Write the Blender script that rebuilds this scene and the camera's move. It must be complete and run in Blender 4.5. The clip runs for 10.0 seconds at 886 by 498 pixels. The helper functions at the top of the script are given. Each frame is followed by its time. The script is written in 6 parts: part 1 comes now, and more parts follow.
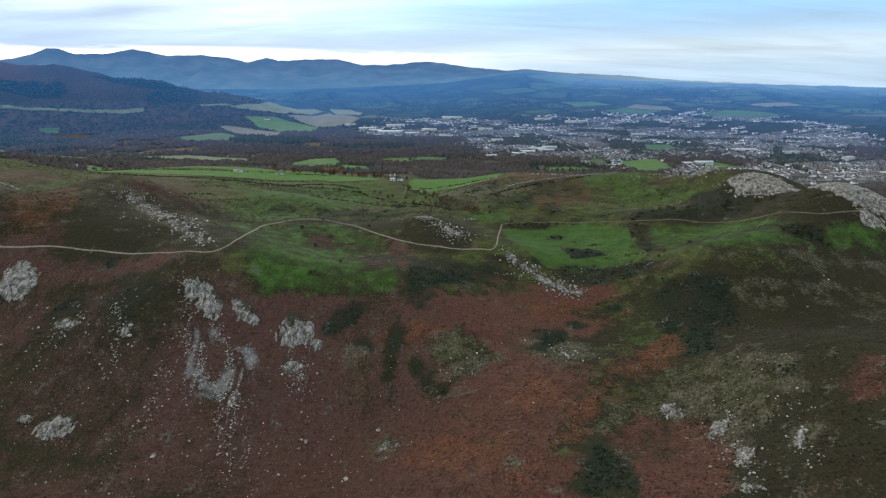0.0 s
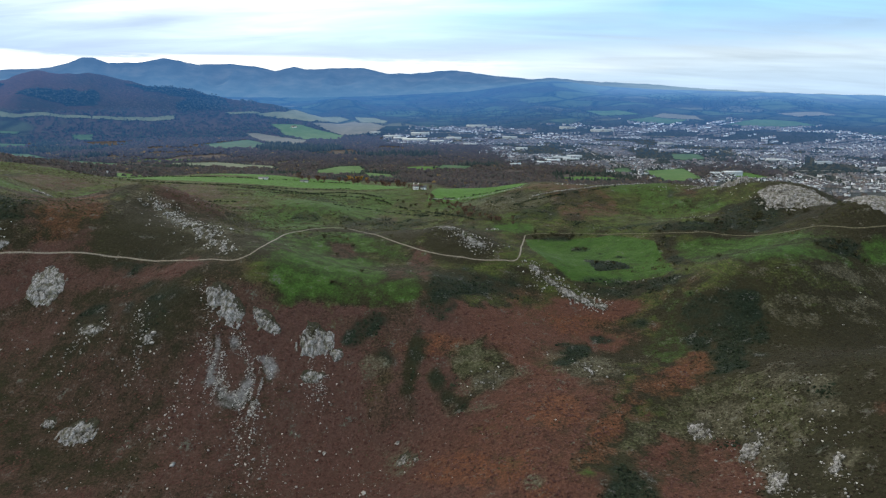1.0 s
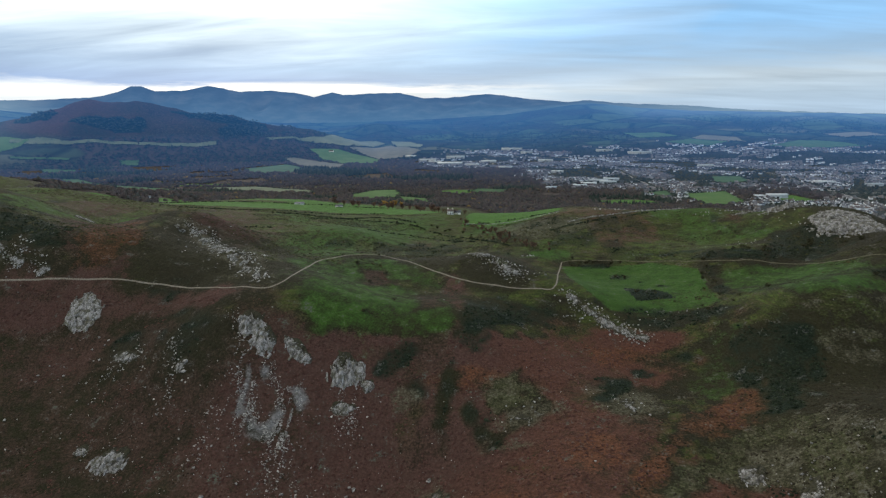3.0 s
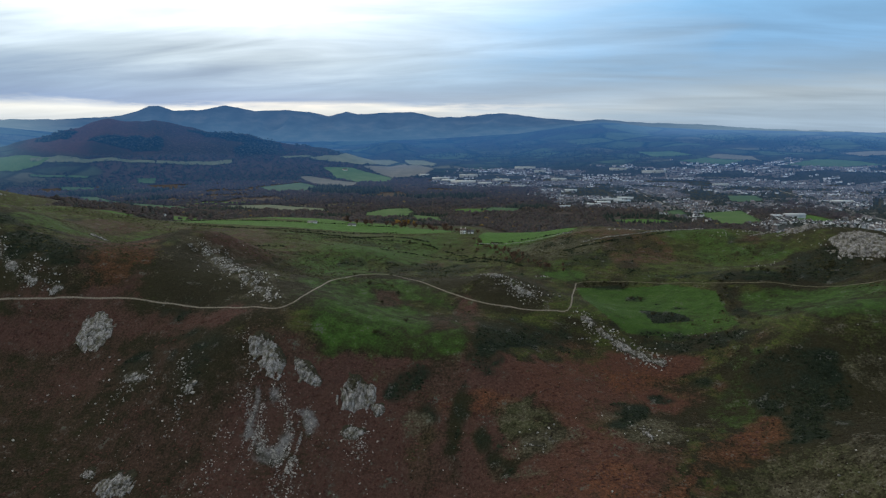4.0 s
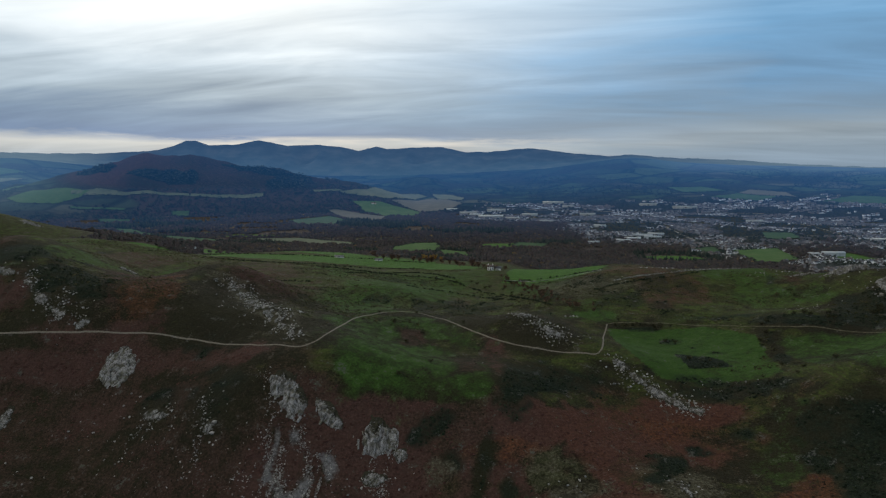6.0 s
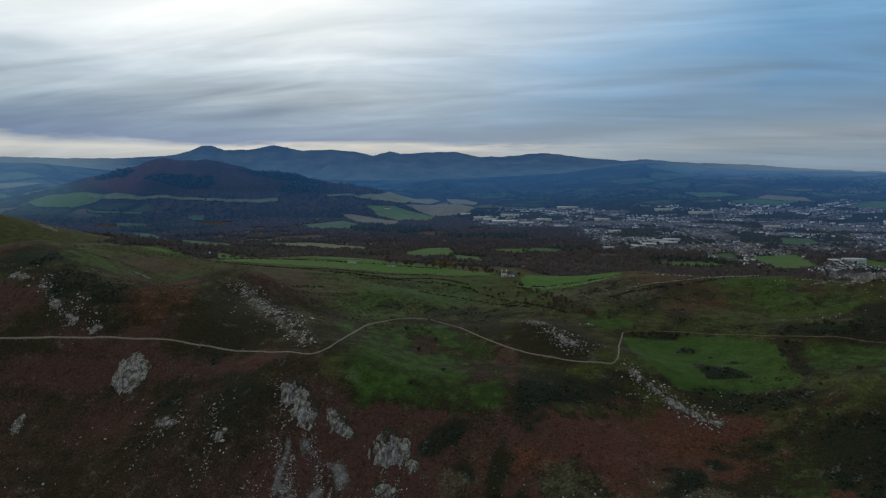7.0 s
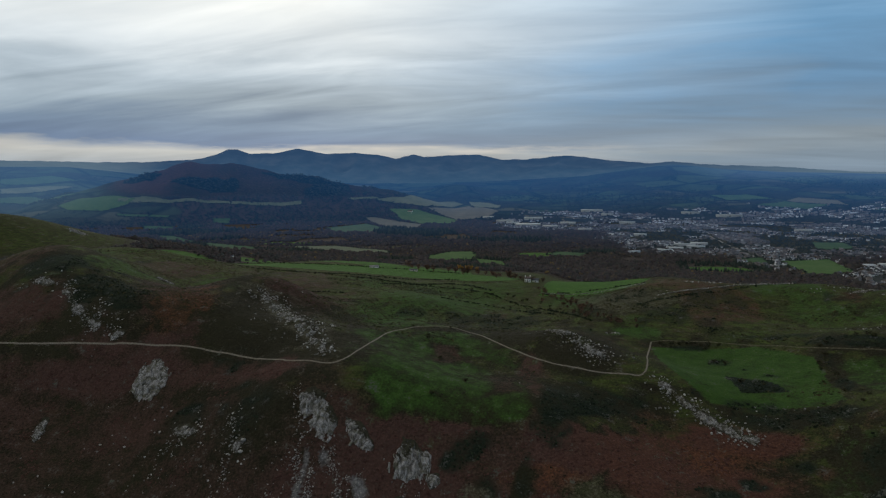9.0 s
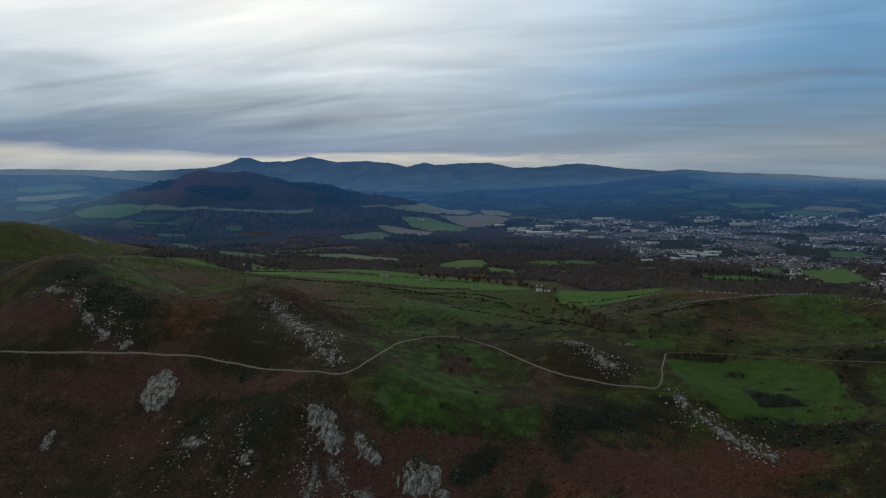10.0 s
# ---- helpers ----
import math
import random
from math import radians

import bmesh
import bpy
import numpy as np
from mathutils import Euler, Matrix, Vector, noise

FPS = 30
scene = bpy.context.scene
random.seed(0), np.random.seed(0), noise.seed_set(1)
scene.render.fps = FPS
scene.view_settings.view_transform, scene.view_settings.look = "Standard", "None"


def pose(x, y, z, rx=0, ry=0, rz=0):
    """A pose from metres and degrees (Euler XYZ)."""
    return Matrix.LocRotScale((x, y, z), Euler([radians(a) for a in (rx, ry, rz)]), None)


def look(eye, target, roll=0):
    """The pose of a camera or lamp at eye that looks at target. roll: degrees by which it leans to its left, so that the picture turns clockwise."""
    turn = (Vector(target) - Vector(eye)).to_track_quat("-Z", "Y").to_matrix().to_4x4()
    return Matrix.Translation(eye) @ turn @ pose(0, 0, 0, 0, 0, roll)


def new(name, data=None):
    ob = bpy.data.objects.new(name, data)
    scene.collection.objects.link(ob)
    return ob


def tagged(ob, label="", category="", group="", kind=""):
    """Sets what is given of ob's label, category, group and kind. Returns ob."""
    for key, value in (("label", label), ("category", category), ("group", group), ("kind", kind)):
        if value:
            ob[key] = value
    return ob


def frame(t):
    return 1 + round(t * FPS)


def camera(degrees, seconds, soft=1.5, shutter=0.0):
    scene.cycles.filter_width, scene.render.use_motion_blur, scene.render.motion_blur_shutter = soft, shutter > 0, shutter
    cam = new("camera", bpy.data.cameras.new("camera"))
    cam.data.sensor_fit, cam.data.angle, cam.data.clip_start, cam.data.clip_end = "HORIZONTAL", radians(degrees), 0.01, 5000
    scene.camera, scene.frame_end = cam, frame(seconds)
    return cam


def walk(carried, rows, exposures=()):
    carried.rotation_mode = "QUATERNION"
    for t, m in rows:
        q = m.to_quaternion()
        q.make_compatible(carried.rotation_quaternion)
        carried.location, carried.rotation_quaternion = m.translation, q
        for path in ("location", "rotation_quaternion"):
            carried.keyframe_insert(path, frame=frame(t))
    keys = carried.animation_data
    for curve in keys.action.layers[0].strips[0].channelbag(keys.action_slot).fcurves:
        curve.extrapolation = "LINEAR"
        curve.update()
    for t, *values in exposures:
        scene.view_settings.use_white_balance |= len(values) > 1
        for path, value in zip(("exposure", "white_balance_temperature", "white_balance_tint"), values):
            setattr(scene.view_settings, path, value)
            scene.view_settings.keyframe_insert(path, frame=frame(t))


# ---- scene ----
cam = camera(72.35, 10.0, soft=1.3)
PATH = [
    (0, (-0.00, -0.00, 215.00), (-0.00, 96.69, 189.47), 0.20),
    (0.5, (0.32, 2.32, 215.44), (-1.60, 99.15, 190.53), 0.25),
    (1, (0.60, 4.65, 215.88), (-3.23, 101.58, 191.58), 0.30),
    (1.5, (0.80, 7.01, 216.30), (-4.97, 104.00, 192.64), 0.35),
    (2, (0.90, 9.39, 216.73), (-6.49, 106.41, 193.68), 0.29),
    (2.5, (0.90, 11.79, 217.15), (-7.68, 108.96, 195.11), -0.07),
    (4, (0.45, 19.07, 218.38), (-11.35, 116.77, 200.60), -0.26),
    (4.5, (0.26, 21.42, 218.80), (-12.67, 119.22, 202.43), -0.20),
    (5, (0.06, 23.76, 219.24), (-14.01, 121.64, 204.35), -0.17),
    (5.5, (-0.14, 26.09, 219.69), (-15.34, 124.02, 206.33), -0.11),
    (7, (-0.77, 33.13, 221.14), (-19.34, 130.71, 209.58), -0.02),
    (7.5, (-1.12, 35.55, 221.60), (-20.68, 132.93, 210.02), -0.04),
    (8, (-1.51, 37.98, 222.06), (-22.02, 135.17, 210.48), -0.06),
    (8.5, (-1.91, 40.40, 222.50), (-23.23, 137.42, 211.01), -0.12),
    (9, (-2.32, 42.81, 222.91), (-24.57, 139.66, 211.79), -0.13),
    (9.5, (-2.78, 45.22, 223.31), (-25.92, 141.92, 212.63), -0.13),
    (10, (-3.28, 47.64, 223.71), (-27.31, 144.21, 213.87), -0.14),
]
walk(
    cam,
    [(t, look(eye, target, roll)) for t, eye, target, roll in PATH],
    exposures=[(0.0, 0.37), (1.0, 0.43), (2.5, 0.20), (4.0, -0.30), (5.5, -0.70), (7.0, -0.94), (10.0, -1.06)],
)

# World: a blue sky behind long banks of thin cloud, brightest where the low sun hides.
SUN_SIDE, SUN_UP = 24.0, 20.0  # degrees to the left of +y, and above the horizon
SUN_WAY = Vector((-math.sin(radians(SUN_SIDE)) * math.cos(radians(SUN_UP)), math.cos(radians(SUN_SIDE)) * math.cos(radians(SUN_UP)), math.sin(radians(SUN_UP))))


def link_up(tree, *pairs):
    for a, b in pairs:
        tree.links.new(a, b)


def math_node(tree, op, a, b=0.0, c=0.0, clamp=False):
    n = tree.nodes.new("ShaderNodeMath")
    n.operation, n.use_clamp = op, clamp
    for slot, v in zip(n.inputs, (a, b, c)):
        if isinstance(v, (int, float)):
            slot.default_value = v
        else:
            tree.links.new(v, slot)
    return n.outputs[0]


def ramp_node(tree, value, stops):
    n = tree.nodes.new("ShaderNodeValToRGB")
    ramp = n.color_ramp
    while len(ramp.elements) < len(stops):
        ramp.elements.new(0.5)
    for e, (at, col) in zip(ramp.elements, stops):
        e.position = at
        e.color = (*col, 1) if isinstance(col, tuple) else (col, col, col, 1)
    tree.links.new(value, n.inputs[0])
    return n.outputs[0]


def mix_node(tree, fac, a, b, blend="MIX"):
    n = tree.nodes.new("ShaderNodeMix")
    n.data_type, n.blend_type = "RGBA", blend
    for slot, v in ((n.inputs[0], fac), (n.inputs[6], a), (n.inputs[7], b)):
        if isinstance(v, (int, float)):
            slot.default_value = v
        elif isinstance(v, tuple):
            slot.default_value = (*v, 1)
        else:
            tree.links.new(v, slot)
    return n.outputs[2]


def noise_node(tree, vector, scale, detail=4.0, rough=0.55, distort=0.0):
    n = tree.nodes.new("ShaderNodeTexNoise")
    n.inputs["Scale"].default_value, n.inputs["Detail"].default_value = scale, detail
    n.inputs["Roughness"].default_value, n.inputs["Distortion"].default_value = rough, distort
    if vector is not None:
        tree.links.new(vector, n.inputs["Vector"])
    return n.outputs["Fac"]


def mapped(tree, vector, scale=(1, 1, 1), turn=0.0, shift=(0, 0, 0)):
    n = tree.nodes.new("ShaderNodeMapping")
    n.inputs["Scale"].default_value, n.inputs["Rotation"].default_value[2] = scale, radians(turn)
    n.inputs["Location"].default_value = shift
    tree.links.new(vector, n.inputs["Vector"])
    return n.outputs[0]


def cloud_gain(tree, value):
    n = tree.nodes.new("ShaderNodeCombineColor")
    for slot in n.inputs[:3]:
        tree.links.new(value, slot)
    return n.outputs[0]


def build_world():
    world = bpy.data.worlds.new("overcast_sky")
    scene.world = world
    world.use_nodes = True
    tree = world.node_tree
    tree.nodes.clear()
    out, back = tree.nodes.new("ShaderNodeOutputWorld"), tree.nodes.new("ShaderNodeBackground")
    sky = tree.nodes.new("ShaderNodeTexSky")
    sky.sky_type, sky.sun_disc = "NISHITA", False
    sky.sun_elevation, sky.sun_rotation = radians(SUN_UP), radians(-SUN_SIDE)
    way = tree.nodes.new("ShaderNodeTexCoord").outputs["Generated"]
    split = tree.nodes.new("ShaderNodeSeparateXYZ")
    tree.links.new(way, split.inputs[0])
    x, y, z = split.outputs
    up = math_node(tree, "MAXIMUM", z, 0.0)
    lift = math_node(tree, "ADD", up, 0.14)
    flat = tree.nodes.new("ShaderNodeCombineXYZ")
    link_up(tree, (math_node(tree, "DIVIDE", x, lift), flat.inputs[0]), (math_node(tree, "DIVIDE", y, lift), flat.inputs[1]))
    sheet = flat.outputs[0]
    # wide banks, and finer streaks drawn out along them
    banks = noise_node(tree, mapped(tree, sheet, (0.42, 0.95, 1), -9, (3.1, 0.4, 0)), 1.0, 5, 0.5, 0.7)
    streaks = noise_node(tree, mapped(tree, sheet, (0.8, 2.6, 1), -6, (7.7, 2.2, 0)), 1.0, 7, 0.55, 0.6)
    wisps = noise_node(tree, mapped(tree, way, (3.2, 3.2, 34.0), 0, (1.3, 5.2, 0)), 1.0, 6, 0.58, 0.5)
    soft_banks, soft_streaks, soft_wisps = (math_node(tree, "SUBTRACT", v, 0.5) for v in (banks, streaks, wisps))
    # the layers of cloud, one above the other, bent by the banks
    bend = math_node(tree, "ADD", math_node(tree, "MULTIPLY", soft_banks, 0.5), math_node(tree, "MULTIPLY", soft_streaks, 0.3))
    bend = math_node(tree, "MULTIPLY", bend, math_node(tree, "MULTIPLY", math_node(tree, "SUBTRACT", up, 0.035), 2.2, clamp=True))
    height = math_node(tree, "ADD", math_node(tree, "ADD", up, bend), math_node(tree, "MULTIPLY", soft_wisps, 0.026))
    height = math_node(tree, "MULTIPLY", height, 3.0, clamp=True)
    sunward = ramp_node(tree, height, [(0.0, (0.58, 0.70, 0.84)), (0.10, (0.85, 0.93, 0.98)), (0.140, (1.15, 1.18, 1.15)), (0.175, (0.34, 0.50, 0.78)), (0.25, (0.44, 0.62, 0.86)), (0.33, (0.72, 0.90, 1.06)), (0.46, (1.08, 1.27, 1.42)), (0.62, (1.52, 1.66, 1.74)), (0.9, (1.9, 1.95, 1.9))])
    averse = ramp_node(tree, height, [(0.0, (0.40, 0.55, 0.72)), (0.10, (0.46, 0.60, 0.74)), (0.18, (0.60, 0.73, 0.84)), (0.27, (0.38, 0.56, 0.76)), (0.40, (0.32, 0.60, 0.94)), (0.60, (0.36, 0.74, 1.18)), (0.9, (0.62, 1.02, 1.42))])
    # thinner, bluer cloud away from the hidden sun
    away = math_node(tree, "MULTIPLY", math_node(tree, "ADD", math_node(tree, "ADD", x, 0.36), math_node(tree, "MULTIPLY", soft_banks, 0.7)), 1.65, clamp=True)
    cloud = mix_node(tree, away, sunward, averse)
    grain = math_node(tree, "ADD", 1.0, math_node(tree, "ADD", math_node(tree, "MULTIPLY", soft_streaks, 0.55), math_node(tree, "MULTIPLY", soft_banks, 0.5)))
    cloud = mix_node(tree, 1.0, cloud, cloud_gain(tree, grain), "MULTIPLY")
    dot = tree.nodes.new("ShaderNodeVectorMath")
    dot.operation = "DOT_PRODUCT"
    dot.inputs[1].default_value = SUN_WAY
    tree.links.new(way, dot.inputs[0])
    near = math_node(tree, "MULTIPLY", math_node(tree, "SUBTRACT", dot.outputs["Value"], 0.42), 1.75, clamp=True)
    # overhead the cloud is an even grey sheet
    top = math_node(tree, "MULTIPLY", math_node(tree, "SUBTRACT", z, 0.36), 4.0, clamp=True)
    cloud = mix_node(tree, top, cloud, (1.02, 0.98, 0.90))
    # the clear strip under the cloud's edge, just over the mountains
    low = math_node(tree, "MULTIPLY", math_node(tree, "SUBTRACT", 0.0085, math_node(tree, "ABSOLUTE", math_node(tree, "SUBTRACT", z, 0.051))), 180.0, clamp=True)
    gap = ramp_node(tree, noise_node(tree, mapped(tree, way, (6.0, 6.0, 60.0)), 1.0, 5, 0.6), [(0.44, 0.0), (0.60, 1.0)])
    veil = mix_node(tree, math_node(tree, "MULTIPLY", math_node(tree, "MULTIPLY", low, gap), math_node(tree, "MULTIPLY", math_node(tree, "SUBTRACT", near, 0.72), 5.0, clamp=True)), cloud, (1.35, 1.30, 1.2))
    blue = mix_node(tree, 1.0, sky.outputs[0], (0.05, 0.05, 0.05), "MULTIPLY")
    total = mix_node(tree, 0.93, blue, veil)
    link_up(tree, (total, back.inputs[0]), (back.outputs[0], out.inputs[0]))
    back.inputs[1].default_value = 1.0


build_world()
sun = new("sun", bpy.data.lights.new("sun", "SUN"))
sun.data.energy, sun.data.angle, sun.data.color = 1.0, radians(20), (1.0, 0.95, 0.88)
sun.matrix_world = look(SUN_WAY * 100, (0, 0, 0))

# Materials
def surface(name, colour_of, rough=0.9, bump=0.0, bump_of=None, metal=0.0, spec=0.3):
    """A material whose colour is built by colour_of(tree, place), place being metres in the world."""
    m = bpy.data.materials.new(name)
    m.use_nodes = True
    tree = m.node_tree
    shader = tree.nodes["Principled BSDF"]
    place = tree.nodes.new("ShaderNodeNewGeometry").outputs["Position"]
    colour = colour_of(tree, place)
    if isinstance(colour, tuple):
        shader.inputs["Base Color"].default_value = (*colour, 1)
    else:
        tree.links.new(colour, shader.inputs["Base Color"])
    shader.inputs["Roughness"].default_value, shader.inputs["Metallic"].default_value = rough, metal
    shader.inputs["Specular IOR Level"].default_value = spec
    if bump:
        b = tree.nodes.new("ShaderNodeBump")
        b.inputs["Strength"].default_value, b.inputs["Distance"].default_value = 1.0, bump
        tree.links.new(bump_of(tree, place), b.inputs["Height"])
        tree.links.new(b.outputs[0], shader.inputs["Normal"])
    return m


def attribute(tree, name):
    n = tree.nodes.new("ShaderNodeAttribute")
    n.attribute_name = name
    return n.outputs["Color"]


def channels(tree, colour):
    n = tree.nodes.new("ShaderNodeSeparateColor")
    tree.links.new(colour, n.inputs[0])
    return n.outputs


def ground_colour(tree, place, vivid=1.0):
    fine = noise_node(tree, place, 0.75, 5, 0.7)
    mid = noise_node(tree, place, 0.11, 6, 0.66)
    wide = noise_node(tree, place, 0.018, 4, 0.55)
    def edge(weight, soft=0.3):
        """Breaks the rim of a patch of cover into tufts."""
        v = math_node(tree, "ADD", weight, math_node(tree, "MULTIPLY", math_node(tree, "SUBTRACT", mid, 0.5), 1.7))
        v = math_node(tree, "ADD", v, math_node(tree, "MULTIPLY", math_node(tree, "SUBTRACT", fine, 0.5), 1.0))
        return math_node(tree, "DIVIDE", math_node(tree, "SUBTRACT", v, 0.5 - soft), 2 * soft, clamp=True)
    a, b, c = channels(tree, attribute(tree, "cover_a")), channels(tree, attribute(tree, "cover_b")), channels(tree, attribute(tree, "cover_c"))
    heather = ramp_node(tree, fine, [(0.25, (0.010, 0.010, 0.006)), (0.5, (0.020, 0.019, 0.011)), (0.75, (0.042, 0.038, 0.024))])
    heather = mix_node(tree, ramp_node(tree, wide, [(0.4, 0.0), (0.65, 0.5)]), heather, (0.029, 0.029, 0.014))
    bracken = ramp_node(tree, fine, [(0.25, (0.030, 0.017, 0.014)), (0.5, (0.064, 0.036, 0.030)), (0.78, (0.112, 0.066, 0.053))])
    bracken = mix_node(tree, ramp_node(tree, mid, [(0.42, 0.0), (0.65, 0.6)]), bracken, (0.055, 0.035, 0.027))
    # redder fronds on the middle of the slope
    split = tree.nodes.new("ShaderNodeSeparateXYZ")
    tree.links.new(place, split.inputs[0])
    ruddy = math_node(tree, "ADD", math_node(tree, "MULTIPLY", split.outputs[0], 0.011), math_node(tree, "MULTIPLY", wide, 1.4))
    bracken = mix_node(tree, ramp_node(tree, ruddy, [(0.45, 0.0), (0.9, 0.7)]), bracken, ramp_node(tree, fine, [(0.25, (0.038, 0.015, 0.013)), (0.5, (0.076, 0.034, 0.023)), (0.78, (0.125, 0.059, 0.038))]))
    rust = ramp_node(tree, fine, [(0.25, (0.036, 0.016, 0.009)), (0.5, (0.092, 0.040, 0.022)), (0.78, (0.160, 0.076, 0.040))])
    olive = ramp_node(tree, fine, [(0.25, (0.016, 0.024, 0.008)), (0.5, (0.036, 0.050, 0.014)), (0.78, (0.070, 0.082, 0.028))])
    olive = mix_node(tree, ramp_node(tree, mid, [(0.47, 0.0), (0.62, 0.75)]), olive, (0.052, 0.043, 0.020))
    long = noise_node(tree, mapped(tree, place, (0.035, 0.085, 1.0), 12), 1.0, 6, 0.68)
    olive = mix_node(tree, ramp_node(tree, long, [(0.50, 0.0), (0.60, 0.8)]), olive, ramp_node(tree, fine, [(0.3, (0.036, 0.058, 0.011)), (0.7, (0.078, 0.108, 0.024))]))
    olive = mix_node(tree, ramp_node(tree, long, [(0.36, 0.85), (0.45, 0.0)]), olive, ramp_node(tree, fine, [(0.3, (0.014, 0.018, 0.008)), (0.7, (0.044, 0.038, 0.019))]))
    grass = ramp_node(tree, mid, [(0.3, (0.022, 0.040, 0.013)), (0.5, (0.030, 0.070, 0.015)), (0.72, (0.052, 0.104, 0.020))])
    grass = mix_node(tree, 0.35, grass, ramp_node(tree, fine, [(0.3, (0.020, 0.04, 0.010)), (0.7, (0.055, 0.11, 0.020))]))
    gorse = ramp_node(tree, fine, [(0.3, (0.005, 0.009, 0.006)), (0.5, (0.011, 0.018, 0.012)), (0.75, (0.028, 0.038, 0.024))])
    stone = ramp_node(tree, fine, [(0.25, (0.085, 0.083, 0.086)), (0.5, (0.155, 0.155, 0.160)), (0.75, (0.26, 0.258, 0.26))])
    lichen = ramp_node(tree, fine, [(0.25, (0.028, 0.027, 0.018)), (0.5, (0.066, 0.063, 0.042)), (0.75, (0.15, 0.145, 0.105))])
    wood = ramp_node(tree, fine, [(0.3, (0.034, 0.031, 0.031)), (0.6, (0.060, 0.049, 0.045)), (0.8, (0.085, 0.068, 0.058))])
    town = ramp_node(tree, mid, [(0.3, (0.020, 0.030, 0.028)), (0.5, (0.034, 0.041, 0.043)), (0.7, (0.066, 0.070, 0.078))])
    col = heather
    for weight, layer in ((b[2], olive), (a[1], bracken), (a[2], rust), (a[0], grass), (b[0], gorse), (c[0], lichen), (b[1], stone), (c[1], wood), (c[2], town)):
        col = mix_node(tree, edge(weight), col, layer)
    pasture = ramp_node(tree, mid, [(0.3, (0.040, 0.088, 0.020)), (0.6, (0.055, 0.125, 0.024)), (0.8, (0.085, 0.145, 0.040))])
    reach = channels(tree, attribute(tree, "far_country"))
    # far country: fields between hedges, their base colours tinted bluish to imitate haze
    cells = tree.nodes.new("ShaderNodeTexVoronoi")
    cells.inputs["Scale"].default_value = 0.0065
    rims = tree.nodes.new("ShaderNodeTexVoronoi")
    rims.feature = "DISTANCE_TO_EDGE"
    rims.inputs["Scale"].default_value = 0.0065
    bent = tree.nodes.new("ShaderNodeAttribute")
    bent.attribute_name = "far_place"
    bent = bent.outputs["Vector"]
    link_up(tree, (bent, cells.inputs["Vector"]), (bent, rims.inputs["Vector"]))
    pick = channels(tree, cells.outputs["Color"])[0]
    field = ramp_node(tree, pick, [(0.0, (0.030, 0.044, 0.038)), (0.3, (0.036, 0.054, 0.042)), (0.42, (0.056, 0.092, 0.054)), (0.6, (0.066, 0.100, 0.060)), (0.72, (0.036, 0.050, 0.044)), (0.85, (0.042, 0.058, 0.048)), (0.93, (0.115, 0.120, 0.090))])
    field = mix_node(tree, 0.5, field, ramp_node(tree, noise_node(tree, place, 0.02, 4, 0.6), [(0.3, (0.018, 0.026, 0.026)), (0.7, (0.050, 0.066, 0.050))]))
    field = mix_node(tree, ramp_node(tree, rims.outputs["Distance"], [(0.02, 0.85), (0.09, 0.0)]), field, (0.016, 0.024, 0.024))
    field = mix_node(tree, ramp_node(tree, noise_node(tree, bent, 0.0042, 4, 0.62), [(0.50, 0.0), (0.56, 0.85)]), field, ramp_node(tree, noise_node(tree, place, 0.05, 4, 0.7), [(0.3, (0.018, 0.024, 0.024)), (0.7, (0.040, 0.042, 0.038))]))
    return mix_node(tree, math_node(tree, "MULTIPLY", edge(reach[1], 0.15), vivid), mix_node(tree, reach[0], col, field), pasture)


def ground_bump(tree, place):
    return math_node(tree, "ADD", noise_node(tree, place, 1.1, 5, 0.65), math_node(tree, "MULTIPLY", noise_node(tree, place, 0.25, 3, 0.5), 2.0))


def paint_haze(material):
    """Paints haze as emission on a distant material, thicker with distance, stored on its mesh."""
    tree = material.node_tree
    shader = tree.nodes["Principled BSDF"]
    tree.links.new(attribute(tree, "haze_glow"), shader.inputs["Emission Color"])
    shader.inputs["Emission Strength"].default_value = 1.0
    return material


GROUND = surface("moor_ground", ground_colour, 0.97, 0.7, ground_bump, spec=0.09)
# Haze over the far land is put into its colours and an emission.
FAR_GROUND = paint_haze(surface("far_country", lambda t, p: ground_colour(t, p, 0.85), 1.0, spec=0.0))


def haze_at(x, y):
    """Painted haze glow: none nearby, blue at the rim, paler on the misty side."""
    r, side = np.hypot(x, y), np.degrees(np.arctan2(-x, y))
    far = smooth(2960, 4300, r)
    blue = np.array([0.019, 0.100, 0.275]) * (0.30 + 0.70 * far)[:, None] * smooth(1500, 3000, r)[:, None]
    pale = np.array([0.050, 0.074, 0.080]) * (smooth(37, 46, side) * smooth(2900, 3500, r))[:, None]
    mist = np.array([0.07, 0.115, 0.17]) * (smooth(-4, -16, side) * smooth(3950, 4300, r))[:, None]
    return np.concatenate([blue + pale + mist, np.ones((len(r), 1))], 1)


def lay_haze(me, x=None, y=None):
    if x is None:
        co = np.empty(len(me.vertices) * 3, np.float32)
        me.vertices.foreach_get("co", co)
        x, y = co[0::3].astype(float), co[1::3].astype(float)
    layer = me.attributes.new("haze_glow", "FLOAT_COLOR", "POINT")
    layer.data.foreach_set("color", haze_at(x, y).astype(np.float32).ravel())


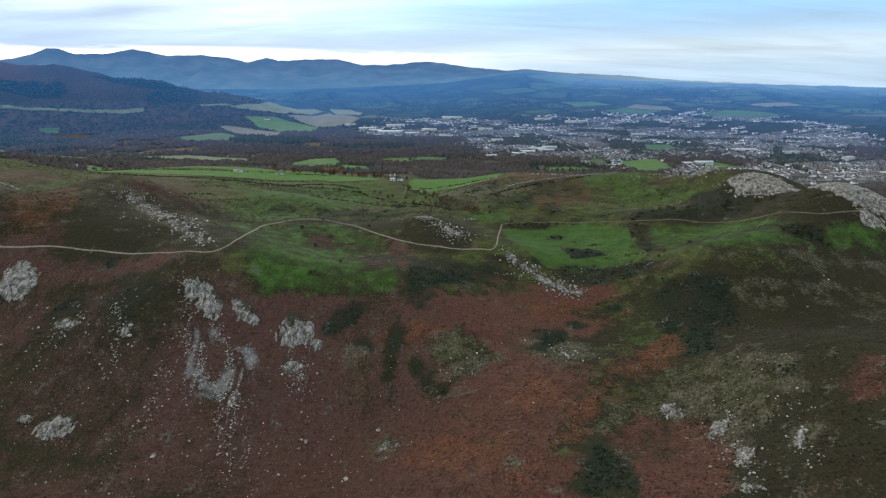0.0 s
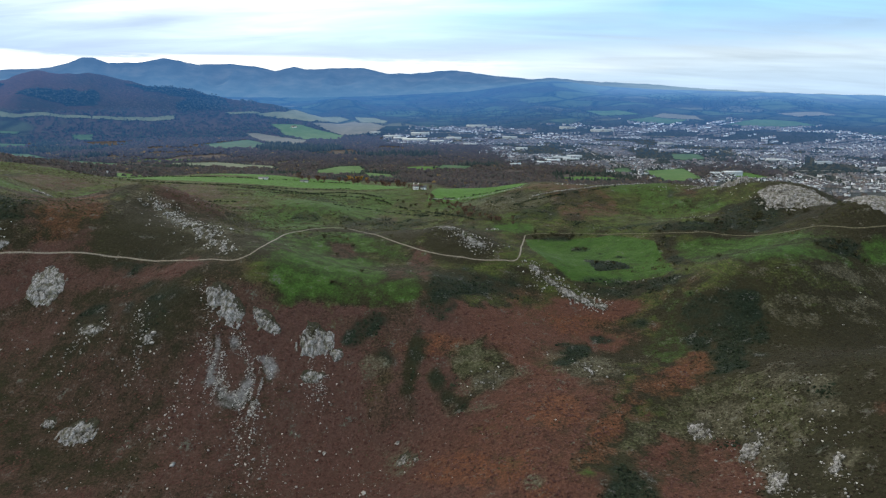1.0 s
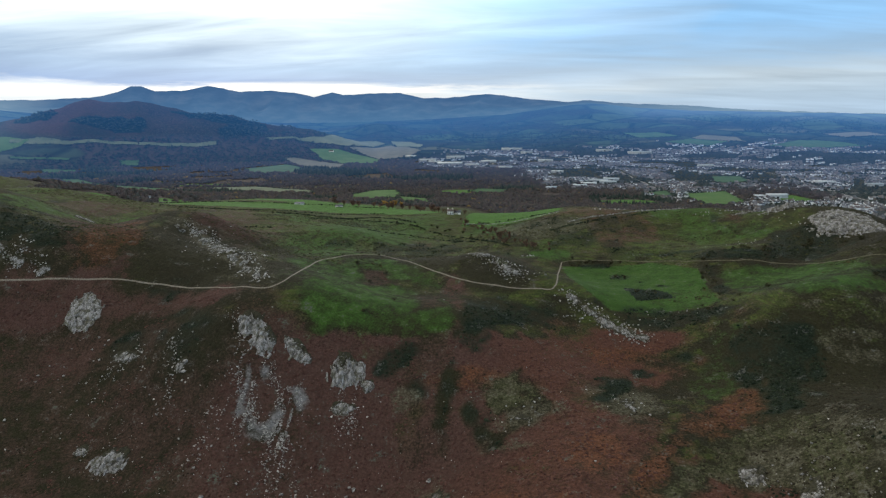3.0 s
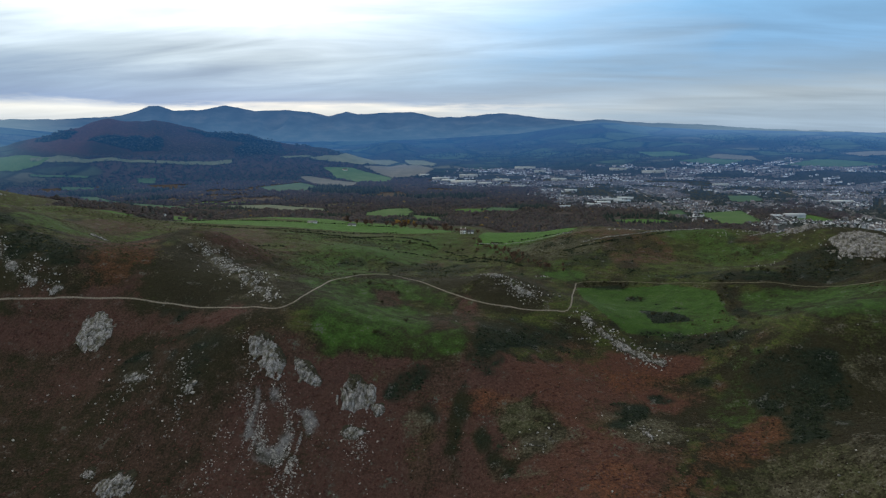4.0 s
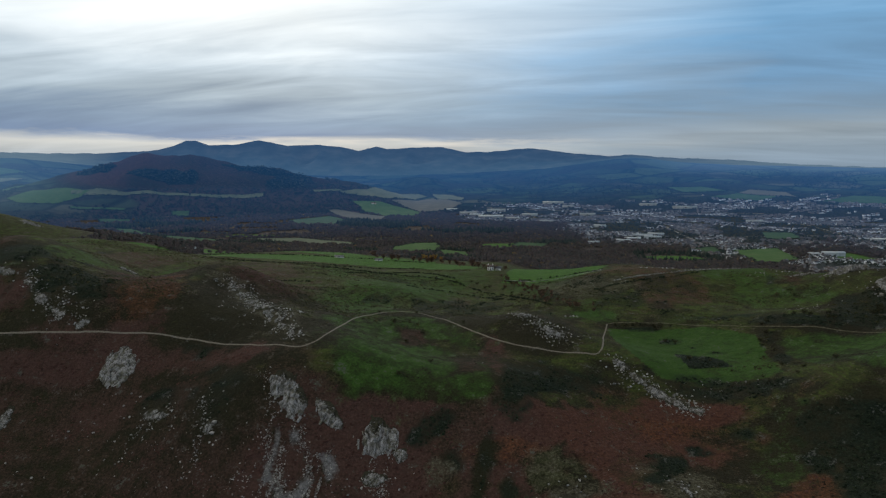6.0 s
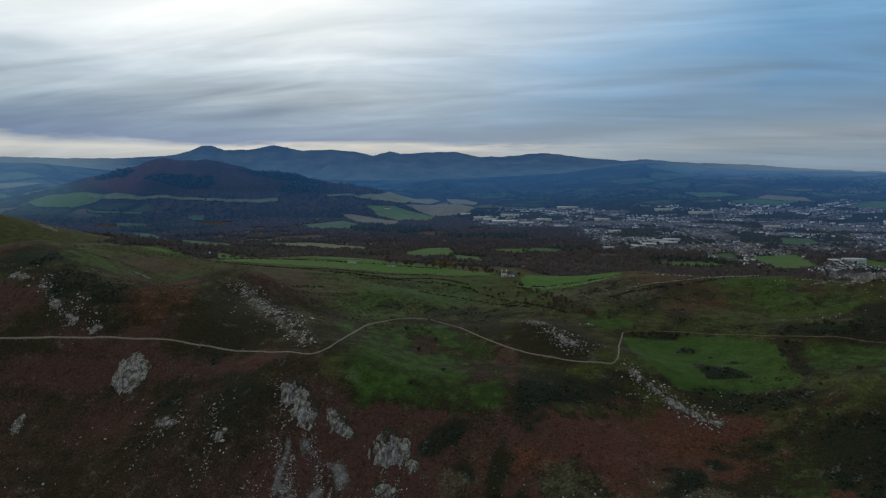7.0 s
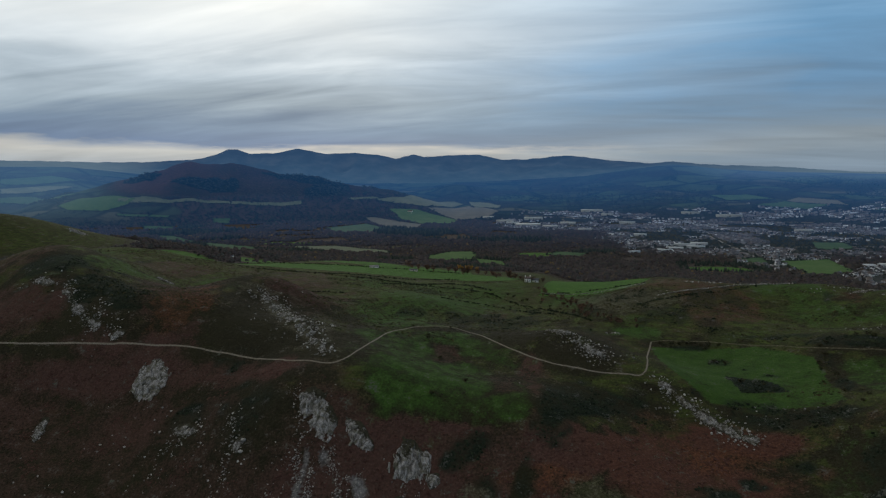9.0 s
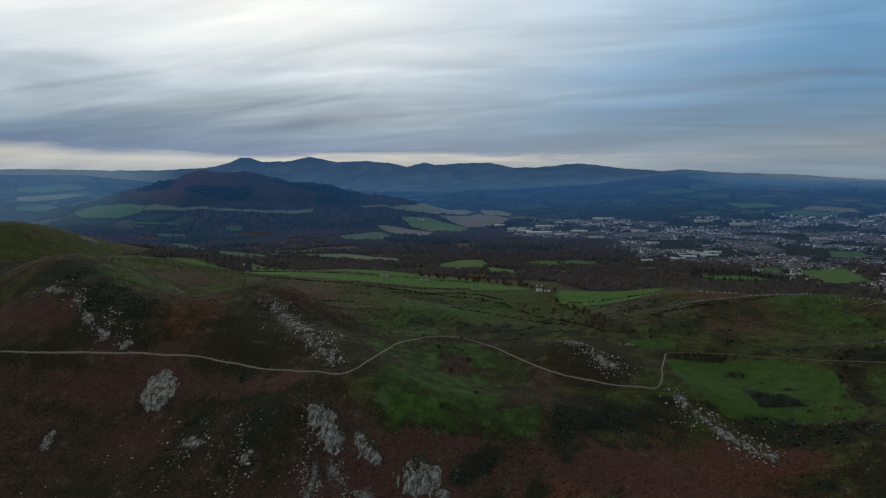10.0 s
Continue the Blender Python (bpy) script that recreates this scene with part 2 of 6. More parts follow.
# Fields and built-up land on the plain: x, y, half width, half depth, turn in degrees.
MEADOWS = [
    (-1230, 1850, 180, 40, 20), (-78, 1700, 89, 50, 16), (-640, 1330, 120, 30, 28), (-900, 1130, 75, 45, 30), (-420, 1290, 70, 30, 20),
    (-917, 1819, 90, 40, 6), (300, 1480, 60, 36, 5), (716, 1604, 38, 60, 6),
]
STUBBLES = [(1652, 2709, 90, 50, -14), (-560, 1800, 110, 24, 20)]
FIELDS = [  # what grows there, and its corners
    ("stubble", [(-1110, 3173), (-977, 3288), (-929, 3560), (-745, 3589), (-677, 3533), (-831, 3202), (-950, 3174)]),
    ("stubble", [(-665, 3613), (-540, 3565), (-453, 3480), (-447, 3367), (-593, 3393)]),
    ("fallow", [(-812, 3195), (-641, 3482), (-483, 3329), (-431, 3239), (-464, 3080), (-527, 3008), (-605, 2973), (-682, 3068)]),
    ("pasture", [(-993, 3076), (-842, 3125), (-678, 3052), (-591, 2959), (-595, 2794), (-720, 2785), (-891, 2937), (-926, 3007)]),
    ("fallow", [(-1059, 2907), (-1010, 2929), (-903, 2883), (-725, 2783), (-694, 2522), (-829, 2527), (-988, 2808)]),
    ("grass", [(-1088, 2488), (-987, 2727), (-834, 2526), (-798, 2262), (-952, 2245)]),
    ("stubble", [(-2146, 2507), (-2064, 2570), (-1934, 2604), (-1698, 2736), (-1691, 2718), (-1944, 2575), (-2133, 2484)]),
    ("stubble", [(-1694, 2738), (-1567, 2845), (-1423, 2956), (-1409, 2930), (-1558, 2818), (-1687, 2716)]),
    ("stubble", [(-1230, 3090), (-1119, 3200), (-1075, 3206), (-1188, 3097)]),
    ("grass", [(-1699, 2579), (-1630, 2619), (-1595, 2550), (-1660, 2532)]),
    ("grass", [(-2073, 2408), (-1962, 2458), (-1870, 2504), (-1869, 2484), (-2058, 2389)]),
    ("grass", [(-1890, 2344), (-1746, 2363), (-1681, 2267), (-1826, 2276)]),
    ("stubble", [(-868, 1713), (-736, 1765), (-542, 1671), (-497, 1580), (-643, 1578), (-786, 1615)]),
    ("pasture", [(-389, 1556), (-361, 1690), (-298, 1719), (-256, 1543), (-294, 1439), (-347, 1405)]),
    ("pasture", [(-261, 1522), (-182, 1475), (-160, 1371), (-220, 1326)]),
    ("grass", [(-1563, 2019), (-1468, 1996), (-1252, 1815), (-1181, 1698), (-1438, 1887)]),
    ("grass", [(-1193, 1782), (-922, 1625), (-804, 1430), (-840, 1400), (-1000, 1500)]),
    ("grass", [(-70, 1776), (11, 1753), (3, 1664), (-90, 1682)]),
    ("pasture", [(477, 1674), (605, 1730), (573, 1485), (458, 1407)]),
    ("grass", [(715, 2202), (823, 2203), (773, 2020), (666, 1985)]),
    ("grass", [(384, 1690), (449, 1740), (448, 1649), (392, 1597)]),
    ("grass", [(829, 3336), (1000, 3440), (1180, 3330), (1042, 3275)]),
    ("fallow", [(1010, 3445), (1081, 3508), (1231, 3424), (1237, 3290), (1190, 3330)]),
    ("grass", [(674, 3609), (861, 3606), (957, 3494), (741, 3472)]),
    ("grass", [(1294, 3175), (1492, 3296), (1658, 3192), (1714, 3098), (1486, 3103)]),
    ("fallow", [(1645, 3393), (1856, 3373), (1916, 3283), (1696, 3272)]),
    ("pasture", [(-2352, 2358), (-2321, 2474), (-2084, 2545), (-2086, 2490), (-2132, 2400), (-2262, 2328)]),
    ("grass", [(-2750, 2429), (-2684, 2556), (-2400, 2526), (-2433, 2440), (-2620, 2430), (-2690, 2375)]),
    ("grass", [(-3002, 2658), (-2897, 2872), (-2752, 2914), (-2840, 2707), (-2937, 2599)]),
    ("stubble", [(-2872, 2540), (-2800, 2702), (-2682, 2838), (-2706, 2644), (-2803, 2478)]),
]
TOWN_PARTS = [
    (499, 2500, 430, 720, 2), (300, 3180, 480, 120, -1), (1031, 2408, 384, 505, 2), (994, 2667, 723, 616, -1),
    (1036, 1676, 190, 330, 3), (1607, 2513, 250, 264, -7), (469, 1711, 100, 200, 3), (-150, 2880, 239, 369, 2), (880, 1380, 330, 190, -8),
]
GREEN_STRIPS = [[(-675, 938), (-469, 790), (-393, 785), (-307, 780), (-241, 806), (-158, 815), (-110, 800)], [(-570, 985), (-381, 880), (-257, 850), (-170, 850)]]
NEAR_FIELD = [(-46, 704), (-42, 765), (-24, 880), (74, 740), (42, 683)]
WALLED_FIELD = [(52, 519), (56, 456), (74, 426), (146, 415), (149, 438), (151, 483), (123, 515)]
GORSE_NOOK = [(92, 468), (97, 439), (123, 439), (117, 457)]
# Dark plantations on the heathery hill.
PLANTATIONS = [
    [(-2023, 2704), (-2008, 2745), (-1917, 2795), (-1747, 2905), (-1718, 2824), (-1794, 2766), (-1894, 2713)],
    [(-1694, 3051), (-1560, 3140), (-1435, 3199), (-1340, 3262), (-1257, 3291), (-1404, 3121), (-1581, 3057)],
    [(-1451, 3024), (-1404, 3121), (-1275, 3254), (-1206, 3147), (-1273, 3011), (-1401, 2972)],
    [(-2220, 2760), (-2098, 2777), (-2116, 2683), (-2256, 2651)],
    [(-2692, 2483), (-2666, 2656), (-2650, 2760), (-2398, 2471), (-2350, 2390), (-2581, 2394)],
]

# Patches of growth: x, y, half width, half depth, turn in degrees.
GRASS = [
    (-75, 380, 34, 13, 5), (-100, 400, 40, 25, 10), (-91, 421, 49, 60, 31), (-108, 445, 38, 49, 45),
    (215, 411, 39, 28, -53), (274, 394, 23, 8, 3),
    (39, 544, 23, 13, -8), (119, 346, 4, 8, -27), (53, 233, 4, 3, -5), (139, 376, 4, 6, -41),
    (-155, 539, 35, 55, 18), (-140, 623, 64, 56, 47), (214, 562, 34, 10, -52), (-53, 381, 22, 13, 6),
]
OLIVE = [
    (-129, 743, 173, 249, 15), (65, 601, 107, 53, -23), (264, 771, 98, 491, -28), (178, 397, 60, 37, -36),
    (89, 364, 16, 6, -7), (-380, 640, 108, 140, 54), (16, 278, 13, 9, -31), (17, 246, 17, 11, -23),
    (91, 279, 18, 13, 5), (-125, 375, 14, 13, 17), (-501, 675, 230, 218, 13), (-669, 692, 175, 185, 4),
    (184, 463, 53, 12, -47), 
]
BRACKEN = [
    (-110, 327, 85, 30, 2), (24, 367, 84, 30, 6), (11, 299, 69, 40, -12), (-53, 275, 121, 47, -10),
    (-316, 475, 30, 107, 25), (-237, 542, 49, 34, 82), (-250, 386, 107, 11, -4), (99, 244, 22, 33, -7),
    (177, 230, 8, 14, -37), (-216, 307, 66, 31, -4), (-72, 360, 38, 4, 8), (-37, 413, 16, 34, 1),
    (91, 392, 30, 12, -11), (-334, 375, 101, 11, 7), (-419, 416, 52, 21, -7), (142, 190, 10, 10, -28),
]
RUST = [
    (125, 318, 15, 14, -22), (103, 303, 15, 10, -2), (4, 249, 33, 15, -29), (69, 250, 11, 7, 6),
    (-297, 453, 20, 34, 25), (70, 380, 27, 11, 5), (-21, 339, 20, 6, -2), (44, 277, 17, 13, -10),
]
GORSE = [
    (-378, 440, 42, 26, -15), (-232, 455, 24, 30, 20), (-420, 470, 40, 20, 0),
    (95, 495, 7, 7, -18), (111, 450, 17, 13, -15), (177, 422, 8, 6, 0), (-71, 395, 5, 7, 27), (-87, 374, 5, 3, 18), (242, 398, 10, 5, 3),
    (149, 346, 24, 24, -27), (131, 352, 13, 19, -29), (111, 415, 29, 11, -24), (62, 334, 9, 16, 14),
    (10, 410, 24, 16, 22), (-15, 368, 15, 9, 8), (-64, 351, 11, 11, 2), (-28, 333, 3, 21, 0),
    (-6, 313, 5, 12, -14), (72, 220, 12, 14, -7), (-230, 352, 22, 14, -15), (-196, 349, 23, 16, -16),
    (235, 399, 12, 6, 2), (160, 252, 14, 10, -56), (177, 499, 42, 10, -31), (135, 270, 16, 23, -50),
    (140, 366, 16, 14, -20), (112, 372, 12, 5, -10), (88, 362, 9, 4, -10), (116, 410, 22, 6, -12), (120, 466, 8, 4, -10), (108, 480, 4, 3, 0), (80, 518, 12, 3, -6), (150, 345, 20, 22, -25), (171, 362, 16, 12, -20), (120, 318, 9, 14, -20), (155, 208, 16, 18, -30), (142, 196, 9, 8, -30), (73, 214, 10, 9, 0),
    (-224, 431, 18, 27, 0), (245, 504, 28, 13, -49), (-48, 334, 9, 7, -5),
]
LICHEN = [
    (5, 330, 14, 11, -4), (14, 312, 15, 8, -14), (67, 322, 14, 15, 8), (121, 276, 13, 14, -29),
    (150, 281, 13, 13, -62), (152, 254, 9, 14, -59), (129, 239, 7, 20, -52), (209, 353, 40, 3, 3),
    (225, 343, 32, 5, 4), (-27, 278, 13, 9, -29), (-237, 473, 27, 34, 54), (-190, 445, 14, 50, 22),
    (-52, 329, 9, 4, -5), (31, 232, 4, 4, -15), (0, 297, 13, 5, -22), (143, 214, 5, 13, -40),
    (24, 316, 10, 6, -13), (241, 325, 15, 10, -8),
]
STONE = [(72, 411, 5, 2, -35)]
REGIONS = [  # what grows there, how thickly, and its corners
    ("grass", 0.64, [(-130, 380), (-134, 448), (-121, 484), (-91, 499), (-68, 472), (-43, 443), (-27, 391), (-25, 375), (-39, 369), (-63, 365), (-94, 360), (-115, 359), (-126, 367)]),
    ("grass", 0.64, [(160, 471), (189, 474), (229, 466), (242, 405), (302, 404), (289, 386), (264, 388), (241, 387), (203, 377), (180, 381), (166, 421), (157, 449)]),
    ("grass", 0.42, [(130, 391), (142, 392), (142, 372), (132, 359), (129, 330), (110, 325), (108, 350), (122, 354)]),
    ("heather", 0.45, [(154, 371), (177, 374), (203, 372), (241, 383), (300, 380), (290, 330), (253, 310), (186, 250), (155, 276), (173, 333), (180, 350)]),
    ("gorse", 0.95, [(134, 371), (148, 371), (172, 361), (180, 350), (168, 334), (150, 305), (133, 303), (132, 322), (144, 339), (134, 359)]),
    ("tussock", 0.50, [(79, 278), (95, 284), (127, 299), (152, 298), (159, 254), (154, 235), (133, 233), (118, 262), (96, 262), (80, 250), (68, 225), (52, 238), (68, 255)]),
    ("heather", 0.9, [(159, 254), (190, 262), (180, 200), (150, 176), (119, 191), (127, 216), (149, 233)]),
    ("bracken", 0.8, [(96, 262), (118, 258), (124, 225), (112, 196), (84, 196), (78, 225)]),
    ("bracken", 0.8, [(172, 239), (186, 234), (175, 217), (168, 222)]),
    ("gorse", 0.8, [(60, 244), (73, 250), (80, 228), (70, 208), (56, 208)]),
    ("rust", 0.66, [(80, 288), (96, 307), (126, 331), (146, 337), (139, 320), (120, 303), (97, 292), (79, 272), (64, 239), (50, 238), (59, 261)]),
    ("lichen", 0.75, [(116, 284), (134, 282), (133, 266), (115, 259), (106, 263)]),
    ("lichen", 0.65, [(127, 263), (136, 239), (117, 195), (112, 197), (122, 222)]),
    ("lichen", 0.65, [(154, 295), (159, 283), (152, 268), (146, 278)]),
    ("lichen", 0.65, [(154, 263), (160, 247), (156, 238), (147, 247)]),
    ("lichen", 0.62, [(142, 220), (148, 215), (140, 202), (136, 209)]),
    ("tussock", 0.60, [(-8, 334), (7, 341), (22, 330), (26, 318), (8, 312), (-6, 318)]),
    ("gorse", 0.6, [(-27, 322), (-13, 331), (-8, 318), (-14, 306), (-4, 296), (4, 296), (6, 304), (-4, 311), (-17, 312)]),
    ("gorse", 0.45, [(-32, 348), (-27, 348), (-25, 322), (-30, 305), (-34, 318)]),
    ("lichen", 0.62, [(2, 318), (22, 325), (30, 316), (16, 303), (6, 305)]),
    ("lichen", 0.68, [(54, 318), (72, 340), (90, 340), (83, 313), (58, 308)]),
    ("gorse", 0.95, [(51, 321), (60, 350), (75, 355), (72, 339), (58, 321)]),
    ("heather", 0.8, [(-273, 477), (-256, 490), (-229, 504), (-161, 400), (-168, 402), (-208, 404), (-258, 408), (-265, 429)]),
    ("lichen", 0.66, [(-266, 490), (-238, 486), (-198, 442), (-158, 394), (-170, 400), (-206, 430), (-246, 470)]),
    ("rust", 0.55, [(-330, 454), (-290, 481), (-272, 440), (-282, 410), (-304, 406), (-310, 420)]),
    ("heather", 0.42, [(-252, 356), (-162, 351), (-150, 329), (-163, 299), (-155, 255), (-226, 255), (-253, 316)]),
    ("olive", 0.6, [(-79, 452), (-62, 450), (-30, 425), (26, 411), (29, 385), (5, 372), (-20, 385)]),
    ("gorse", 0.85, [(64, 436), (76, 423), (146, 412), (150, 400), (134, 398), (112, 395), (96, 408), (80, 420)]),
    ("bracken", 0.5, [(-108, 462), (-90, 470), (-78, 446), (-96, 432)]),
    ("bracken", 0.55, [(-60, 425), (-42, 420), (-34, 392), (-52, 386)]),
    ("tussock", 0.56, [(-11, 687), (43, 654), (84, 625), (91, 605), (64, 589), (34, 587), (1, 630)]),
    ("gorse", 0.60, [(203, 496), (225, 542), (249, 534), (264, 529), (261, 505), (247, 471), (231, 474), (212, 481)]),
    ("gorse", 0.78, [(159, 511), (175, 499), (193, 490), (202, 483), (186, 480), (156, 492)]),
    ("gorse", 0.70, [(155, 488), (161, 483), (158, 454), (159, 422), (151, 432), (154, 460)]),
    ("gorse", 0.85, [(229, 411), (243, 409), (258, 407), (250, 388), (240, 391), (233, 400)]),
    ("heather", 0.7, [(105, 588), (124, 600), (127, 591), (108, 577)]),
    ("bracken", 0.55, [(188, 627), (220, 614), (226, 585), (204, 607)]),
    ("grass", 0.55, [(196, 597), (224, 575), (230, 556), (218, 557), (196, 581)]),
    ("gorse", 0.78, [(-26, 390), (-22, 412), (4, 424), (26, 409), (27, 401), (7, 384), (-6, 374), (-12, 363), (-26, 368)]),
    ("heather", 0.8, [(-83, 545), (-58, 560), (-24, 479), (-36, 474), (-41, 463), (-68, 493)]),
    ("bracken", 0.7, [(-41, 438), (-30, 427), (-24, 391), (-28, 387), (-37, 410)]),
    ("lichen", 0.62, [(178, 372), (236, 380), (287, 379), (284, 373), (229, 371)]),
    ("lichen", 0.60, [(204, 356), (251, 360), (245, 348), (227, 350)]),
    ("lichen", 0.60, [(258, 352), (273, 357), (265, 343)]),
    ("lichen", 0.58, [(178, 353), (204, 342), (200, 335), (177, 346)]),
    ("stone", 0.78, [(-145, 331), (-139, 328), (-139, 317), (-139, 310), (-143, 308), (-147, 316), (-145, 324)]),
    ("stone", 0.80, [(-141, 311), (-136, 310), (-129, 308), (-126, 315), (-121, 318), (-117, 314), (-119, 307), (-121, 302), (-126, 300), (-134, 301)]),
    ("stone", 0.75, [(-139, 333), (-133, 334), (-129, 329), (-133, 327), (-137, 329)]),
    ("stone", 0.72, [(-117, 327), (-111, 327), (-108, 318), (-110, 315), (-115, 322)]),
]
FOOTPATH = [(-416, 385), (-389, 387), (-358, 391), (-301, 398), (-280, 401), (-254, 403), (-226, 400), (-181, 388), (-154, 380), (-143, 388), (-140, 413), (-142, 459), (-133, 494), (-117, 506), (-93, 506), (-66, 480), (-41, 456), (-18, 442), (6, 438), (27, 437), (40, 443), (46, 493), (52, 526)]
UPPER_PATH = [(52, 526), (62, 529), (91, 527), (123, 517), (153, 496), (175, 485), (200, 478), (225, 466), (240, 436), (262, 416), (288, 413), (300, 411)]


def patches(x, y, rows, power=2.0, rough=0.3, seed=70):
    """The strongest of some patches: 1 inside, 0 outside, with a ragged rim."""
    total = np.zeros_like(x)
    ragged = rough * (vnoise(x, y, 17, seed) + 0.6 * vnoise(x, y, 7, seed + 1))
    for cx, cy, rx, ry, turn in rows:
        c, s = math.cos(math.radians(turn)), math.sin(math.radians(turn))
        near = (np.abs(x - cx) < 2.2 * max(rx, ry)) & (np.abs(y - cy) < 2.2 * max(rx, ry))
        u, v = ((x - cx) * c + (y - cy) * s)[near], ((y - cy) * c - (x - cx) * s)[near]
        d = (np.abs(u / rx) ** power + np.abs(v / ry) ** power) ** (1 / power) + ragged[near]
        total[near] = np.maximum(total[near], smooth(1.25, 0.8, d) if power > 2 else smooth(1.6, 0.4, d))
    return total


def line_distance(x, y, line):
    best = np.full(np.shape(x), 1e9)
    for (ax, ay), (bx, by) in zip(line, line[1:]):
        dx, dy = bx - ax, by - ay
        k = np.clip(((x - ax) * dx + (y - ay) * dy) / (dx * dx + dy * dy + 1e-9), 0, 1)
        best = np.minimum(best, np.hypot(x - ax - k * dx, y - ay - k * dy))
    return best


def inside(x, y, corners):
    pts = np.array(corners)
    near = (x >= pts[:, 0].min()) & (x <= pts[:, 0].max()) & (y >= pts[:, 1].min()) & (y <= pts[:, 1].max())
    px, py = x[near], y[near]
    odd = np.zeros(px.shape, bool)
    for (ax, ay), (bx, by) in zip(corners, corners[1:] + corners[:1]):
        if ay != by:
            odd ^= ((ay > py) != (by > py)) & (px < (bx - ax) * (py - ay) / (by - ay) + ax)
    whole = np.zeros(np.shape(x), bool)
    whole[near] = odd
    return whole


def region(x, y, corners, soft=3.0):
    """1 inside some corners, 0 outside, with a ragged rim."""
    total = np.zeros(x.shape)
    pts = np.array(corners)
    near = (x > pts[:, 0].min() - 9) & (x < pts[:, 0].max() + 9) & (y > pts[:, 1].min() - 9) & (y < pts[:, 1].max() + 9)
    if near.any():
        px, py = x[near], y[near]
        d = line_distance(px, py, corners + corners[:1]) * np.where(inside(px, py, corners), 1, -1)
        total[near] = smooth(-soft, soft, d + soft * (0.9 * vnoise(px, py, 12, 66) + 0.6 * vnoise(px, py, 4.5, 67)))
    return total


def cover_at(x, y):
    """How much of each kind of growth covers a place."""
    x, y = np.asarray(x, float).ravel(), np.asarray(y, float).ravel()
    r = np.hypot(x, y)
    plain = smooth(1020, 1180, r + 0.25 * np.abs(x) + 60 * vnoise(x, y, 130, 12) + 190 * smooth(-90, 0, x) * smooth(690, 780, y))
    plain = plain * smooth(128, 98, ground_height(x, y)) + smooth(1500, 1800, r) * smooth(98, 128, ground_height(x, y))
    moor = 1 - plain
    side = np.degrees(np.arctan2(-x, y))
    far = smooth(-60, 290, r - far_edge(x, y) - 460 * smooth(9, 18, side) * smooth(38, 34, side + 3 * vnoise(x, y, 110, 97)))
    w = {}
    w["grass"] = patches(x, y, GRASS, 2.0, 0.3, 71) * moor * (0.66 + 0.16 * vnoise(x, y, 14, 91))
    strip = np.minimum(line_distance(x, y, GREEN_STRIPS[0]) / 34, line_distance(x, y, GREEN_STRIPS[1]) / 22)
    w["grass"] = np.maximum(w["grass"], 1.3 * smooth(1.2, 0.8, strip))
    w["grass"] = np.maximum(w["grass"], np.where(inside(x, y, NEAR_FIELD) , 1.8, np.where(inside(x, y, WALLED_FIELD), 0.95 + 0.22 * vnoise(x, y, 22, 94) - 0.003 * (x - 90), 0)))
    w["pasture"] = patches(x, y, MEADOWS, 6, 0.05, 72) * (1.3 - 0.62 * far)
    w["olive"] = np.maximum(0.8 * patches(x, y, OLIVE, 2.0, 0.45, 73), (0.72 + 0.2 * vnoise(x, y, 70, 98)) * smooth(540, 640, y - 0.1 * x)) * moor
    w["bracken"] = np.maximum(patches(x, y, BRACKEN, 2.0, 0.3, 74) * (0.72 + 0.33 * smooth(-120, -20, x) + 0.3 * vnoise(x, y, 38, 92)), (0.50 + 0.24 * vnoise(x, y, 45, 90) + 0.12 * smooth(-120, 0, x)) * smooth(390, 350, y) * smooth(110, 40, x)) * moor
    w["rust"] = patches(x, y, RUST, 2.0, 0.45, 75) * 0.62
    w["gorse"] = patches(x, y, GORSE, 2.0, 0.6, 76) * 0.72
    w["lichen"] = np.maximum(patches(x, y, LICHEN, 2.0, 0.55, 77) * 0.6, patches(x, y, STUBBLES, 6, 0.05, 78) * 1.6)
    w["stone"] = patches(x, y, STONE, 2.0, 0.9, 79) * (0.48 + 0.25 * vnoise(x, y * 0.4, 3.5, 95))
    w["town"] = patches(x, y, TOWN_PARTS, 3, 0.12, 80)
    ploughed = np.zeros(x.shape, bool)
    for _, corners in FIELDS:
        ploughed |= inside(x, y, corners)
    w["field"] = ploughed.astype(float)
    field = np.maximum(np.maximum(patches(x, y, MEADOWS, 6, 0.05, 72), patches(x, y, STUBBLES, 6, 0.05, 78)), w["field"])
    w["wood"] = plain * (1 - far) * np.clip(1 - field * 2 - w["town"], 0, 1) * 1.2
    w["far"] = far * np.clip(1 - field * 1.5 - 0.9 * w["town"], 0, 1)
    # kept fields are free of rough growth
    kept = np.clip(np.maximum(smooth(1.2, 0.8, strip), np.where(inside(x, y, NEAR_FIELD), 1, 0.0)), 0, 1)
    w["pasture"] = np.maximum(w["pasture"], 1.4 * kept)
    nook = inside(x, y, GORSE_NOOK)
    w["gorse"] = np.where(nook, 1.0, np.where(inside(x, y, WALLED_FIELD), w["gorse"] * 0.8, w["gorse"]))
    uneven = 0.86 + 0.5 * fnoise(x, y, 30, 68, 3)
    for kind, much, corners in REGIONS:
        here = region(x, y, corners, 2.4 if kind == "stone" else 7.0 if kind in ("heather", "tussock") else 4.5)
        for k in ("grass", "olive", "bracken", "rust", "gorse", "lichen"):
            w[k] = w[k] * (1 - here * (much if kind == "heather" else 0.6 if kind in ("lichen", "stone") else 0.92))
        if kind == "tussock":
            w["lichen"], w["olive"] = np.maximum(w["lichen"], 0.8 * much * here), np.maximum(w["olive"], 0.9 * much * here)
        elif kind != "heather":
            w[kind] = np.maximum(w[kind], much * here * uneven)
